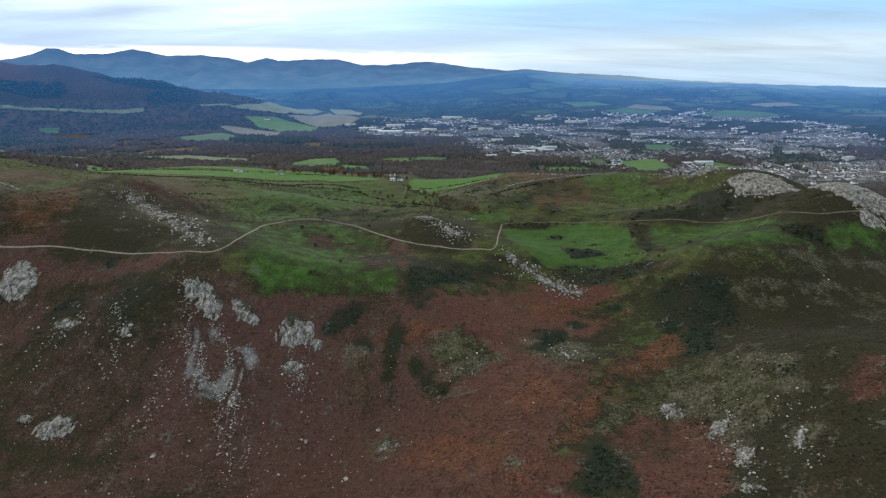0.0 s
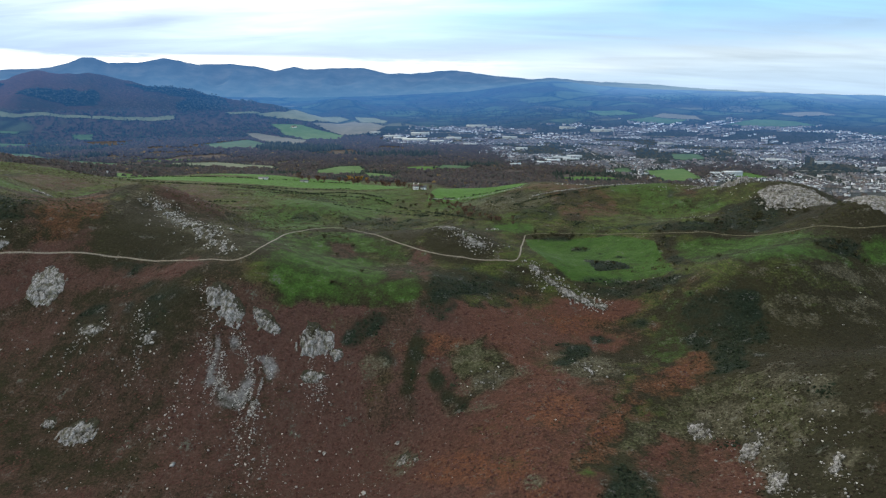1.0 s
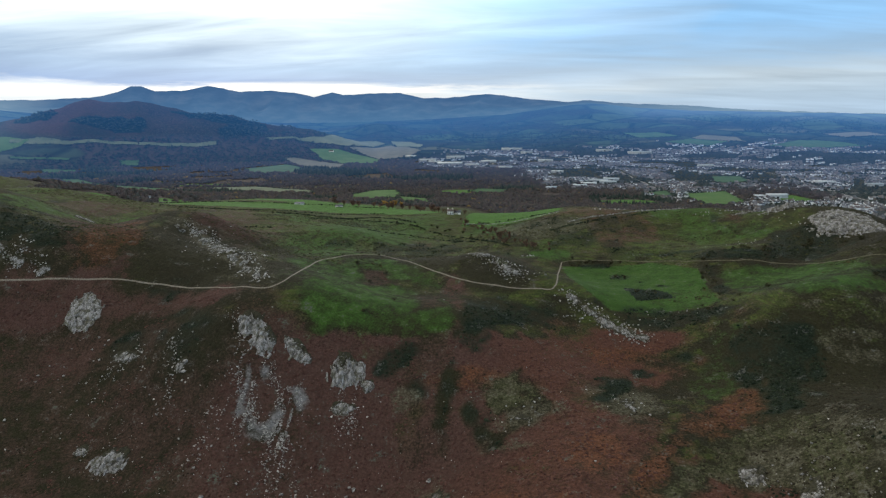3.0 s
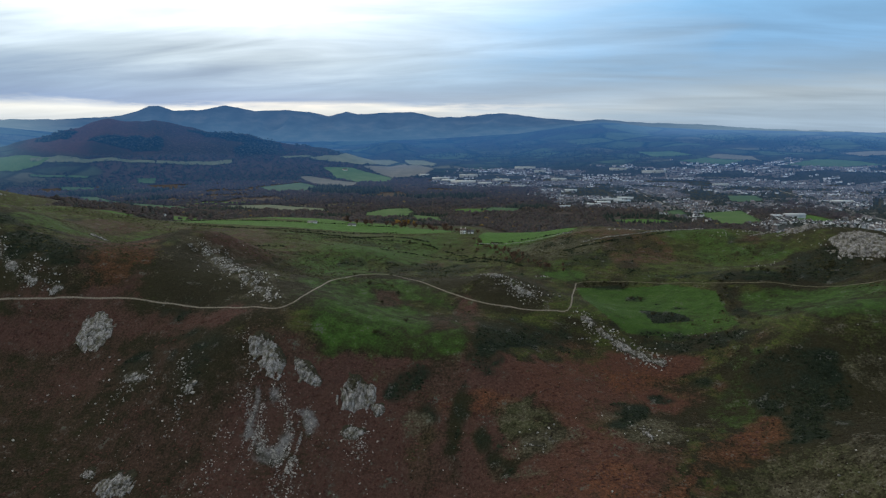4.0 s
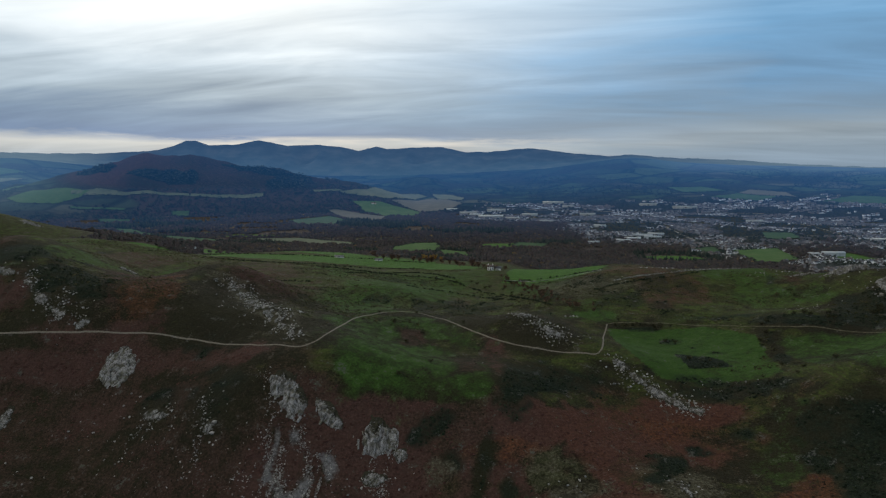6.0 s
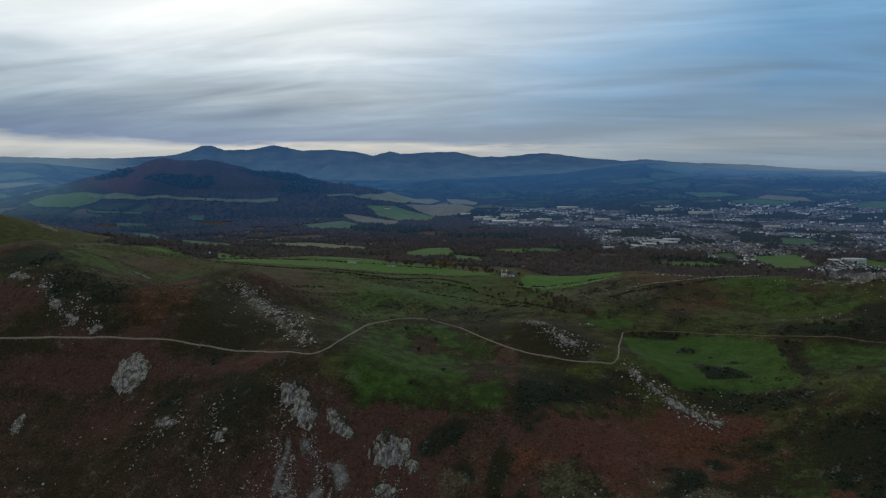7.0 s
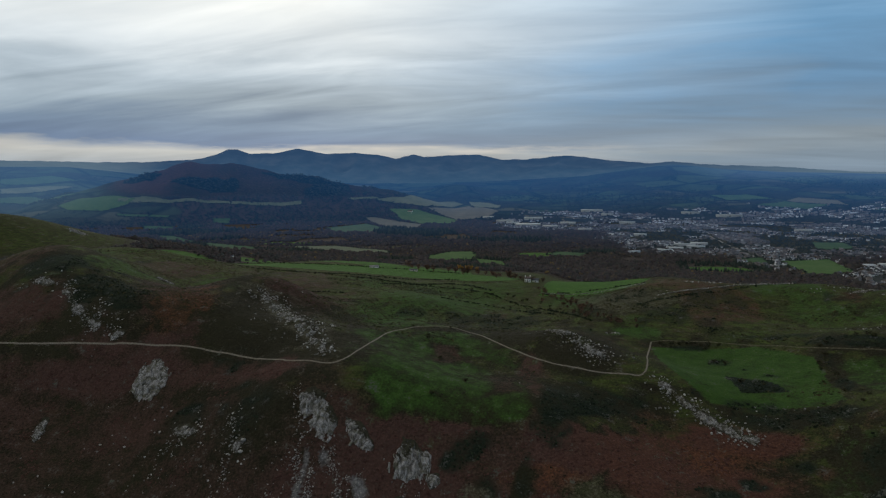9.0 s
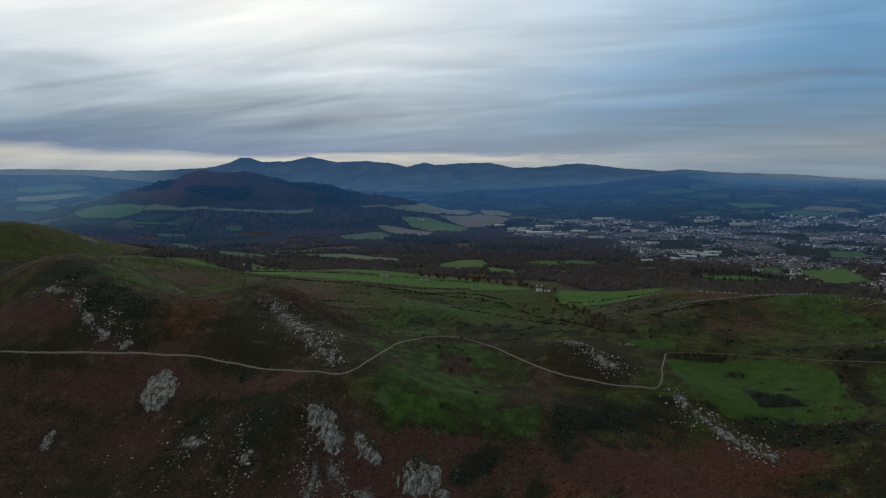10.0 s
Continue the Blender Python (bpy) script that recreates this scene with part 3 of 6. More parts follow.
    # no growth on the trodden path
    tread = np.minimum(line_distance(x, y, FOOTPATH), line_distance(x, y, UPPER_PATH))
    for k in ("gorse", "rust"):
        w[k] = w[k] * smooth(1.0, 4.0, tread)
    heath = hill_form(x, y) / 230
    w["heath"] = heath
    hill = smooth(0.32, 0.5, heath)
    w["far"], w["wood"] = w["far"] * (1 - hill), w["wood"] * (1 - hill)
    w["bracken"] = np.maximum(w["bracken"], hill * (0.5 + 0.5 * fnoise(x, y, 300, 15, 3)))
    planted = np.zeros(x.shape, bool)
    shift_x, shift_y = x + 14 * vnoise(x, y, 50, 19), y + 14 * vnoise(x, y, 50, 20)
    for corners in PLANTATIONS:
        planted |= inside(shift_x, shift_y, corners)
    w["planted"] = planted.astype(float)
    w["wood"] = np.maximum(w["wood"], (1 - field) * (0.9 * hill * smooth(0.42, 0.5, vnoise(x, y, 200, 16) + 0.5 * vnoise(x, y, 60, 18)) * smooth(0.6, 0.4, heath)))
    w["gorse"] = np.maximum(np.maximum(w["gorse"], 1.3 * planted), hill * smooth(0.1, 0.4, fnoise(x, y, 240, 21, 3)) * 0.6)
    # the moor's own patchwork behind the path
    back = smooth(470, 560, y - 0.15 * x) * smooth(840, 720, y + 0.2 * np.abs(x)) * moor
    patchy, finer = fnoise(x, y * 0.6, 60, 51, 4), fnoise(x, y * 0.5, 26, 57, 3)
    w["bracken"] = np.maximum(w["bracken"], back * smooth(0.05, 0.3, patchy) * 0.5)
    w["gorse"] = np.maximum(w["gorse"], back * smooth(0.22, 0.4, finer) * 0.5)
    for k in ("gorse", "rust", "lichen", "bracken", "wood"):
        w[k] = w[k] * (1 - kept)
    w["grass"] = np.maximum(w["grass"], back * smooth(-0.05, -0.28, patchy) * 0.55)
    return w


def cover_layers(x, y):
    w = cover_at(x, y)
    rows = {"cover_a": ("grass", "bracken", "rust"), "cover_b": ("gorse", "stone", "olive"), "cover_c": ("lichen", "wood", "town"), "far_country": ("far", "pasture", "far")}
    return {name: np.stack([w[k] for k in keys], -1) for name, keys in rows.items()}

# -- terrain --
# Landforms of the moor: spurs, knolls and hollows on a hill that falls to the plain.
SLOPE_FORMS = [  # x, y, half width, half depth, rise
    (-160, 270, 90, 50, -14), (-60, 280, 70, 50, -34), (-230, 300, 80, 60, -19),
    (-90, 340, 50, 35, -7), (-180, 345, 60, 40, 12), (-130, 390, 80, 50, 27),
    (-200, 440, 60, 45, 20), (-300, 435, 80, 60, 39), (-400, 430, 80, 70, 31),
    (-120, 490, 80, 70, 24), (-60, 420, 70, 50, -6), (-20, 375, 60, 40, 1),
    (-15, 475, 50, 45, 26), (45, 445, 50, 40, 14), (20, 310, 60, 45, -7),
    (70, 400, 50, 35, -4), (95, 350, 50, 40, -13), (130, 260, 60, 50, -30),
]
RIDGE_FORMS = [  # x, y, half width, half depth, rise
    (150, 450, 70, 50, 11), (195, 385, 60, 45, 34), (190, 320, 60, 50, -10),
    (160, 545, 80, 60, 16), (290, 540, 70, 55, 54), (290, 440, 70, 55, 59),
    (90, 560, 80, 60, 13), (0, 560, 80, 70, 12), (80, 650, 90, 70, 31),
    (-60, 760, 110, 90, 18), (130, 730, 90, 80, 21), (230, 650, 90, 60, 48),
    (90, 780, 90, 70, 19), (-250, 650, 140, 110, 26), (-420, 620, 140, 120, 9),
    (-560, 660, 150, 130, 58), (-960, 830, 150, 130, 54), (-350, 850, 180, 140, 26),
]
OUTER_FORMS = [  # x, y, half width, half depth, rise
    (-150, 880, 150, 110, 9), (-850, 950, 250, 200, 30), (-100, 150, 150, 100, -66),
    (-350, 220, 150, 90, -50), (250, 200, 110, 100, 42), (150, 100, 150, 110, -23),
    (480, 430, 150, 150, 29), (0, -100, 250, 150, -19), (-650, 350, 200, 150, 4),
    (-520, 1100, 250, 180, 5), (400, 700, 140, 120, -8), (-1200, 900, 300, 300, 45),
    (0, 1050, 200, 150, 10), (165, 265, 45, 45, 25), (-275, 520, 70, 50, 45),
    (-480, 500, 110, 80, 66), (600, 850, 280, 250, -44), (-30, 400, 45, 35, 13),
    (-330, 350, 60, 40, -15), (560, 0, 250, 200, 31), (-420, 150, 150, 90, -25),
    (258, 588, 60, 42, 24), (-540, 760, 110, 90, -3), (-330, 740, 80, 60, 3),
    (-230, 720, 70, 60, 0), (-160, 600, 60, 50, 13), (185, 500, 50, 40, 18),
]


def lattice(ix, iy, seed):
    """A repeatable random value in 0..1 for each whole-number cell."""
    n = (ix * 374761393 + iy * 668265263 + seed * 974634541) & 0x7FFFFFFF
    n = ((n ^ (n >> 13)) * 1274126177) & 0x7FFFFFFF
    return ((n ^ (n >> 16)) & 0xFFFF) / 65535.0


def vnoise(x, y, size, seed=0):
    """Smooth noise in -1..1 with bumps of the given size in metres."""
    u, v = np.asarray(x, float) / size, np.asarray(y, float) / size
    i, j = np.floor(u).astype(np.int64), np.floor(v).astype(np.int64)
    fx, fy = u - i, v - j
    fx, fy = fx * fx * fx * (fx * (fx * 6 - 15) + 10), fy * fy * fy * (fy * (fy * 6 - 15) + 10)
    a, b = lattice(i, j, seed), lattice(i + 1, j, seed)
    c, d = lattice(i, j + 1, seed), lattice(i + 1, j + 1, seed)
    return 2 * ((a + (b - a) * fx) * (1 - fy) + (c + (d - c) * fx) * fy) - 1


def fnoise(x, y, size, seed=0, octaves=4):
    total, amp = 0.0, 0.5
    for k in range(octaves):
        total = total + amp * vnoise(x + 17.3 * k, y - 9.1 * k, size, seed + k)
        size, amp = size / 2.03, amp * 0.5
    return total


def smooth(a, b, v):
    k = np.clip((v - a) / (b - a), 0, 1)
    return k * k * (3 - 2 * k)


def bump(x, y, cx, cy, rx, ry, turn=0.0):
    """A bell of height 1 round (cx, cy)."""
    c, s = math.cos(math.radians(turn)), math.sin(math.radians(turn))
    u, v = (x - cx) * c + (y - cy) * s, (y - cy) * c - (x - cx) * s
    return np.exp(-((u / rx) ** 2 + (v / ry) ** 2))


# Skylines of the plain's far rim and of the heathery hill: degrees to the left of +y, degrees above the eye.
RIM = [(-48, 0.1), (-30, 0.42), (-24, 0.6), (-16, 0.85), (-12, 1.1), (-9.5, 1.42), (-7.5, 1.58), (-5.5, 1.35), (-3, 1.0), (0, 0.62), (5, 0.35), (9, 0.15), (15, 0.0), (24, 0.0), (38, 0.7), (44, 1.35), (66, 1.4)]
CREST = [(12, -2.3), (15, -1.3), (17.6, -0.56), (20.5, -0.2), (22.4, 0.1), (24.2, 0.66), (26.5, 0.82), (27.6, 0.92), (28.7, 1.22), (30.6, 1.7), (31.6, 1.88), (32.5, 1.75), (33.8, 1.74), (35, 1.92),
         (36.1, 1.66), (37, 1.25), (38.5, 0.9), (39.3, 0.58), (40.8, 0.25), (43.4, -0.55), (46, -1.3), (49, -2.4)]


def skyline(rows, side):
    rows = np.array(rows)
    return np.interp(side, rows[:, 0], rows[:, 1])


def plain_form(x, y):
    """The plain, and the farmland that climbs from it towards the mountains."""
    r = np.hypot(x, y)
    side = np.degrees(np.arctan2(-x, y))
    k = np.clip((r - 2900) / 1340, 0, 1)
    rise = -3.7 + (skyline(RIM, side) + 3.7) * (0.8 * k + 0.2 * k * k)
    z = np.where(r > 2900, 215 + r * np.tan(np.radians(rise)), 27.4)
    return z + smooth(2900, 3500, r) * smooth(4300, 4100, r) * fnoise(x, y, 420, 40, 3) * 20


def hill_form(x, y):
    """How far the heathery hill stands above the plain: a skirt, a steeper upper face, and gullies."""
    r = np.hypot(x, y)
    side = np.degrees(np.arctan2(-x, y))
    top = 215 + 3520 * np.tan(np.radians(skyline(CREST, side) + 0.04 * vnoise(side * 10, side * 0, 6, 46)))
    u = (r - 3010 - 50 * fnoise(x, y, 260, 48, 2)) / 510
    face = np.where(u < 1, 0.22 * np.clip(u, 0, 1) + 0.78 * smooth(0.08, 1.05, u) / 0.9973, smooth(2.4, 1.0, u))
    up = np.clip(top - plain_form(x, y), 0, None) * np.clip(face, 0, 1)
    return up * (1 - 0.11 * smooth(0.1, 0.5, u) * smooth(1.0, 0.75, u) * (1 + fnoise(x, y, 150, 45, 4)))


def far_land(x, y):
    r = np.hypot(x, y)
    z = plain_form(x, y) + hill_form(x, y) + 45 * bump(x, y, -790, 3830, 170, 130)
    return z + 3.0 * fnoise(x, y, 160, 31, 2) - 160 * smooth(4260, 4480, r)


def far_edge(x, y):
    """How far off the backdrop country, with its painted haze, begins."""
    return 2960.0 + 0.0 * x


def ground_height(x, y):
    x, y = np.asarray(x, float), np.asarray(y, float)
    z = far_land(x, y) - 5.4 + 60 / (1 + np.exp((y - 1150 + 0.25 * x) / 160)) * smooth(1500, 900, np.abs(x))
    for cx, cy, rx, ry, up in SLOPE_FORMS + RIDGE_FORMS + OUTER_FORMS:
        z = z + up * bump(x, y, cx, cy, rx, ry)
    moor = smooth(1100, 700, np.hypot(x, y - 300))
    return z + moor * (2.6 - 1.5 * smooth(480, 600, y)) * fnoise(x, y, 46, 3, 5)
# -- end terrain --


# Ground: one sheet, finest on the moor below the camera.
def grid_lines(lo, hi, size, out_lo, out_hi, grow=1.05):
    mid = list(np.arange(lo, hi + size / 2, size))
    left, s, v = [], size, lo
    while v > out_lo:
        s *= grow
        v -= s
        left.append(v)
    right, s, v = [], size, mid[-1]
    while v < out_hi:
        s = min(s * grow, 24)
        v += s
        right.append(v)
    return np.array(left[::-1] + mid + right)


def build_ground():
    xs, ys = grid_lines(-440, 330, 1.7, -4200, 3800), grid_lines(215, 620, 1.7, -1500, 4850)
    gx, gy = np.meshgrid(xs, ys)
    gz = ground_height(gx, gy) - 14 * smooth(10, 160, np.hypot(gx, gy) - far_edge(gx, gy))
    nx, ny = len(xs), len(ys)
    k = np.arange(nx * ny).reshape(ny, nx)
    quads = np.stack([k[:-1, :-1], k[:-1, 1:], k[1:, 1:], k[1:, :-1]], -1).reshape(-1, 4)
    me = bpy.data.meshes.new("ground")
    me.vertices.add(nx * ny)
    me.vertices.foreach_set("co", np.stack([gx, gy, gz], -1).ravel())
    me.loops.add(quads.size)
    me.loops.foreach_set("vertex_index", quads.ravel())
    me.polygons.add(len(quads))
    me.polygons.foreach_set("loop_start", np.arange(len(quads)) * 4)
    me.polygons.foreach_set("use_smooth", np.ones(len(quads), bool))
    me.update()
    for name, values in cover_layers(gx.ravel(), gy.ravel()).items():
        layer = me.attributes.new(name, "FLOAT_COLOR", "POINT")
        layer.data.foreach_set("color", np.concatenate([values, np.ones((nx * ny, 1))], 1).astype(np.float32).ravel())
    me.materials.append(GROUND)
    return tagged(new("ground", me), "moorland of bracken, heather and grass above a wide farmed plain", "ground", kind="structure")


def build_far_country():
    """The land beyond the town, a backdrop laid over the sheet."""
    side, out = np.radians(np.arange(66, -48, -0.22)), np.concatenate([np.linspace(0, 1, 62)[:-1] * 0.55, np.linspace(0.55, 1, 34)])
    a, k = np.meshgrid(side, out)
    start = far_edge(-np.sin(a), np.cos(a))
    r = start + (4330 - start) * k
    x, y = -r * np.sin(a), r * np.cos(a)
    z = ground_height(x, y) - 3 * smooth(0.03, 0, k)
    n, m = len(side), len(out)
    q = np.arange(n * m).reshape(m, n)
    quads = np.stack([q[:-1, :-1], q[:-1, 1:], q[1:, 1:], q[1:, :-1]], -1).reshape(-1, 4)[:, ::-1]
    me = big_mesh("backdrop_country", np.stack([x, y, z], -1).reshape(-1, 3), quads, FAR_GROUND, True)
    for name, values in cover_layers(x.ravel(), y.ravel()).items():
        layer = me.attributes.new(name, "FLOAT_COLOR", "POINT")
        layer.data.foreach_set("color", np.concatenate([values, np.ones((n * m, 1))], 1).astype(np.float32).ravel())
    # the glow that imitates haze over this land
    lay_haze(me, x.ravel(), y.ravel())
    layer = me.attributes.new("far_place", "FLOAT_VECTOR", "POINT")
    layer.data.foreach_set("vector", np.stack([-a * 3600 * 0.62, r * 1.25 + 40 * np.sin(a * 31), 0 * r], -1).astype(np.float32).ravel())
    return tagged(new("backdrop_country", me), "hazy blue-green farmland and heath beyond the town", "countryside", kind="structure")


# Building helpers
def part(name, bm, material, parent=None, label=""):
    """Links a bmesh or a ready mesh as one object under a thing or a part."""
    if isinstance(bm, bpy.types.Mesh):
        me = bm
    else:
        me = bpy.data.meshes.new(name)
        bm.to_mesh(me)
        bm.free()
        me.materials.append(material)
    ob = new(name, me)
    ob.parent = parent
    return tagged(ob, label) if label else ob


def height_at(x, y):
    return float(ground_height(np.array([x]), np.array([y]))[0])


def merged(pieces):
    """Many (verts, faces) arrays as one, all faces having as many corners."""
    verts, faces, n = [], [], 0
    for v, f in pieces:
        verts.append(v)
        faces.append(np.asarray(f) + n)
        n += len(v)
    return np.concatenate(verts), np.concatenate(faces)


def scatter(shape, places, sizes, turns, tilt=None):
    """Copies of one (verts, faces) shape as arrays: each scaled, turned about z and set at its place."""
    v, f = shape
    sizes = np.asarray(sizes, float)
    if sizes.ndim == 1:
        sizes = np.repeat(sizes[:, None], 3, 1)
    c, s = np.cos(turns)[:, None], np.sin(turns)[:, None]
    p = v[None] * sizes[:, None, :]
    out = np.stack([p[..., 0] * c - p[..., 1] * s, p[..., 0] * s + p[..., 1] * c, p[..., 2]], -1)
    if tilt is not None:
        out[..., 2] += out[..., 0] * tilt[0][:, None] + out[..., 1] * tilt[1][:, None]
    out += np.asarray(places)[:, None, :]
    faces = f[None] + (np.arange(len(places)) * len(v))[:, None, None]
    return out.reshape(-1, 3), faces.reshape(-1, f.shape[1])


def big_mesh(name, verts, faces, material, smooth_faces=False):
    faces = np.asarray(faces)
    me = bpy.data.meshes.new(name)
    me.vertices.add(len(verts))
    me.vertices.foreach_set("co", np.asarray(verts, np.float32).ravel())
    me.loops.add(faces.size)
    me.loops.foreach_set("vertex_index", faces.astype(np.int32).ravel())
    me.polygons.add(len(faces))
    me.polygons.foreach_set("loop_start", np.arange(len(faces), dtype=np.int32) * faces.shape[1])
    if smooth_faces:
        me.polygons.foreach_set("use_smooth", np.ones(len(faces), bool))
    me.update()
    me.materials.append(material)
    return me


def ball(rings, sides, seed, rough=0.25, low=-0.2):
    """A lumpy dome as arrays of triangles."""
    rng = np.random.default_rng(seed)
    verts, faces = [(0, 0, 1 + rng.uniform(-rough, rough))], []
    for i in range(1, rings + 1):
        up = math.cos(math.pi * i / (rings + 0.6) * 0.62)
        for j in range(sides):
            a = 2 * math.pi * (j + 0.5 * (i % 2)) / sides
            k = 1 + rng.uniform(-rough, rough)
            out = math.sqrt(max(0.0, 1 - min(1, up) ** 2))
            verts.append((out * k * math.cos(a), out * k * math.sin(a), up * k + (low if i == rings else 0)))
    for j in range(sides):
        faces.append((0, 1 + j, 1 + (j + 1) % sides))
    for i in range(rings - 1):
        for j in range(sides):
            a, b = 1 + i * sides + j, 1 + i * sides + (j + 1) % sides
            faces += [(a, a + sides, b), (b, a + sides, b + sides)]
    return np.array(verts), np.array(faces)


def hull(points):
    """The convex hull of some points as a (verts, triangles) shape."""
    bm = bmesh.new()
    for p in points:
        bm.verts.new(p)
    res = bmesh.ops.convex_hull(bm, input=bm.verts[:])
    bmesh.ops.delete(bm, geom=[e for e in res["geom_interior"] if isinstance(e, bmesh.types.BMVert)], context="VERTS")
    bmesh.ops.triangulate(bm, faces=bm.faces[:])
    bm.verts.index_update()
    v = np.array([x.co[:] for x in bm.verts])
    f = np.array([[x.index for x in face.verts] for face in bm.faces])
    bm.free()
    return v, f


def stone_shape(seed, flat=0.7):
    rng = np.random.default_rng(seed)
    p = rng.normal(size=(16, 3))
    p /= np.linalg.norm(p, axis=1)[:, None]
    p *= rng.uniform(0.8, 1.1, (16, 1))
    p = np.clip(p, -0.82, 0.82) * [1.0, 0.75, flat]
    return hull(p)


# Footpaths: trodden stony earth, draped on the ground.
def eased(line, step=3.0):
    """Evenly spaced places along a smooth curve through the given ones."""
    pts = [np.array(p, float) for p in line]
    pts = [2 * pts[0] - pts[1]] + pts + [2 * pts[-1] - pts[-2]]
    out = []
    for a, b, c, d in zip(pts, pts[1:], pts[2:], pts[3:]):
        n = max(2, int(np.linalg.norm(c - b) / step))
        for k in range(n):
            t = k / n
            out.append(0.5 * (2 * b + (c - a) * t + (2 * a - 5 * b + 4 * c - d) * t * t + (3 * b - a - 3 * c + d) * t ** 3))
    return np.array(out + [pts[-2]])


def ribbon(name, line, width, lift, material, seed, step=2.5, ragged=0.25):
    mid = eased(line, step)
    way = np.gradient(mid, axis=0)
    way /= np.linalg.norm(way, axis=1)[:, None]
    side = np.stack([-way[:, 1], way[:, 0]], -1)
    rng = np.random.default_rng(seed)
    rows = []
    for k in (-1.0, -0.6, 0.0, 0.6, 1.0):
        half = width / 2 * k * (1 + (ragged * rng.uniform(-1, 1, len(mid)) if abs(k) == 1 else 0))
        p = mid + side * np.reshape(half, (-1, 1))
        z = ground_height(p[:, 0], p[:, 1]) + lift * (1.0 if abs(k) < 1 else -1.5)
        rows.append(np.concatenate([p, z[:, None]], 1))
    n = len(mid)
    verts = np.concatenate(rows)
    faces = [(k * n + i, k * n + i + 1, (k + 1) * n + i + 1, (k + 1) * n + i) for k in range(4) for i in range(n - 1)]
    return big_mesh(name, verts, np.array(faces)[:, ::-1], material, True)


def path_colour(tree, place):
    n = noise_node(tree, place, 1.3, 4, 0.6)
    return ramp_node(tree, n, [(0.25, (0.085, 0.075, 0.058)), (0.5, (0.155, 0.138, 0.112)), (0.75, (0.25, 0.23, 0.195))])


PATH_EARTH = surface("trodden_earth", path_colour, 0.95, 0.1, lambda t, p: noise_node(t, p, 3.0, 4))
WORN_GRASS = surface("worn_grass", lambda t, p: ramp_node(t, noise_node(t, p, 0.6, 5, 0.7), [(0.35, (0.045, 0.05, 0.025)), (0.5, (0.08, 0.075, 0.045)), (0.7, (0.17, 0.15, 0.11))]), 0.95, 0.1, lambda t, p: noise_node(t, p, 3.0, 4))
tagged(new("footpath", ribbon("footpath", FOOTPATH, 1.4, 0.2, PATH_EARTH, 5)), "narrow footpath of pale trodden earth and stones", "path", kind="structure")
tagged(new("footpath", ribbon("footpath", UPPER_PATH, 1.0, 0.2, WORN_GRASS, 6)), "faint footpath of pale earth beside the fields", "path", kind="structure")


# Rock
def rock_colour(tree, place):
    big, fine = noise_node(tree, place, 0.35, 5, 0.6), noise_node(tree, place, 2.4, 5, 0.65)
    col = ramp_node(tree, fine, [(0.22, (0.10, 0.10, 0.10)), (0.42, (0.23, 0.23, 0.232)), (0.6, (0.36, 0.36, 0.36)), (0.8, (0.52, 0.52, 0.515))])
    col = mix_node(tree, ramp_node(tree, big, [(0.46, 0.0), (0.62, 0.85)]), col, (0.095, 0.092, 0.055))
    crack = tree.nodes.new("ShaderNodeTexVoronoi")
    crack.feature = "DISTANCE_TO_EDGE"
    crack.inputs["Scale"].default_value = 0.55
    tree.links.new(mapped(tree, place, (1.0, 0.6, 0.45)), crack.inputs["Vector"])
    return mix_node(tree, ramp_node(tree, crack.outputs["Distance"], [(0.0, 0.75), (0.07, 0.0)]), col, (0.05, 0.047, 0.04))


def rock_bump(tree, place):
    return math_node(tree, "ADD", noise_node(tree, place, 1.6, 5, 0.65), math_node(tree, "MULTIPLY", noise_node(tree, place, 0.5, 3), 1.5))


def bed_colour(tree, place):
    """Fissured rock, grown over with moss and heather on its top."""
    grown = channels(tree, attribute(tree, "grown"))
    mossy = ramp_node(tree, noise_node(tree, place, 1.2, 4, 0.6), [(0.3, (0.020, 0.019, 0.013)), (0.6, (0.044, 0.044, 0.027)), (0.8, (0.085, 0.08, 0.052))])
    net = math_node(tree, "ADD", grown[0], math_node(tree, "MULTIPLY", math_node(tree, "SUBTRACT", noise_node(tree, place, 0.7, 6, 0.75), 0.5), 1.9))
    stone = mix_node(tree, 1.0, rock_colour(tree, place), cloud_gain(tree, math_node(tree, "ADD", 0.5, math_node(tree, "MULTIPLY", grown[2], 0.75))), "MULTIPLY")
    col = mix_node(tree, ramp_node(tree, net, [(0.44, 0.0), (0.60, 1.0)]), stone, mossy)
    # shade inside the fissures, painted near-black
    return mix_node(tree, math_node(tree, "MULTIPLY", grown[1], 0.9), col, (0.026, 0.025, 0.02))


ROCK_BED = surface("fissured_quartzite", bed_colour, 0.95, 0.4, rock_bump, spec=0.15)
ROCK = surface("grey_quartzite", rock_colour, 0.9, 0.35, rock_bump, spec=0.25)


def stone_colour(tree, place):
    info = tree.nodes.new("ShaderNodeObjectInfo").outputs["Random"]
    isle = tree.nodes.new("ShaderNodeNewGeometry").outputs["Random Per Island"]
    pick = math_node(tree, "FRACT", math_node(tree, "ADD", info, isle))
    col = ramp_node(tree, pick, [(0.0, (0.11, 0.11, 0.108)), (0.5, (0.22, 0.218, 0.212)), (1.0, (0.48, 0.47, 0.45))])
    return mix_node(tree, ramp_node(tree, noise_node(tree, place, 1.8, 4, 0.6), [(0.45, 0.0), (0.7, 0.6)]), col, (0.15, 0.145, 0.11))


STONE_SURFACE = surface("weathered_stone", stone_colour, 0.9, 0.15, rock_bump, spec=0.25)


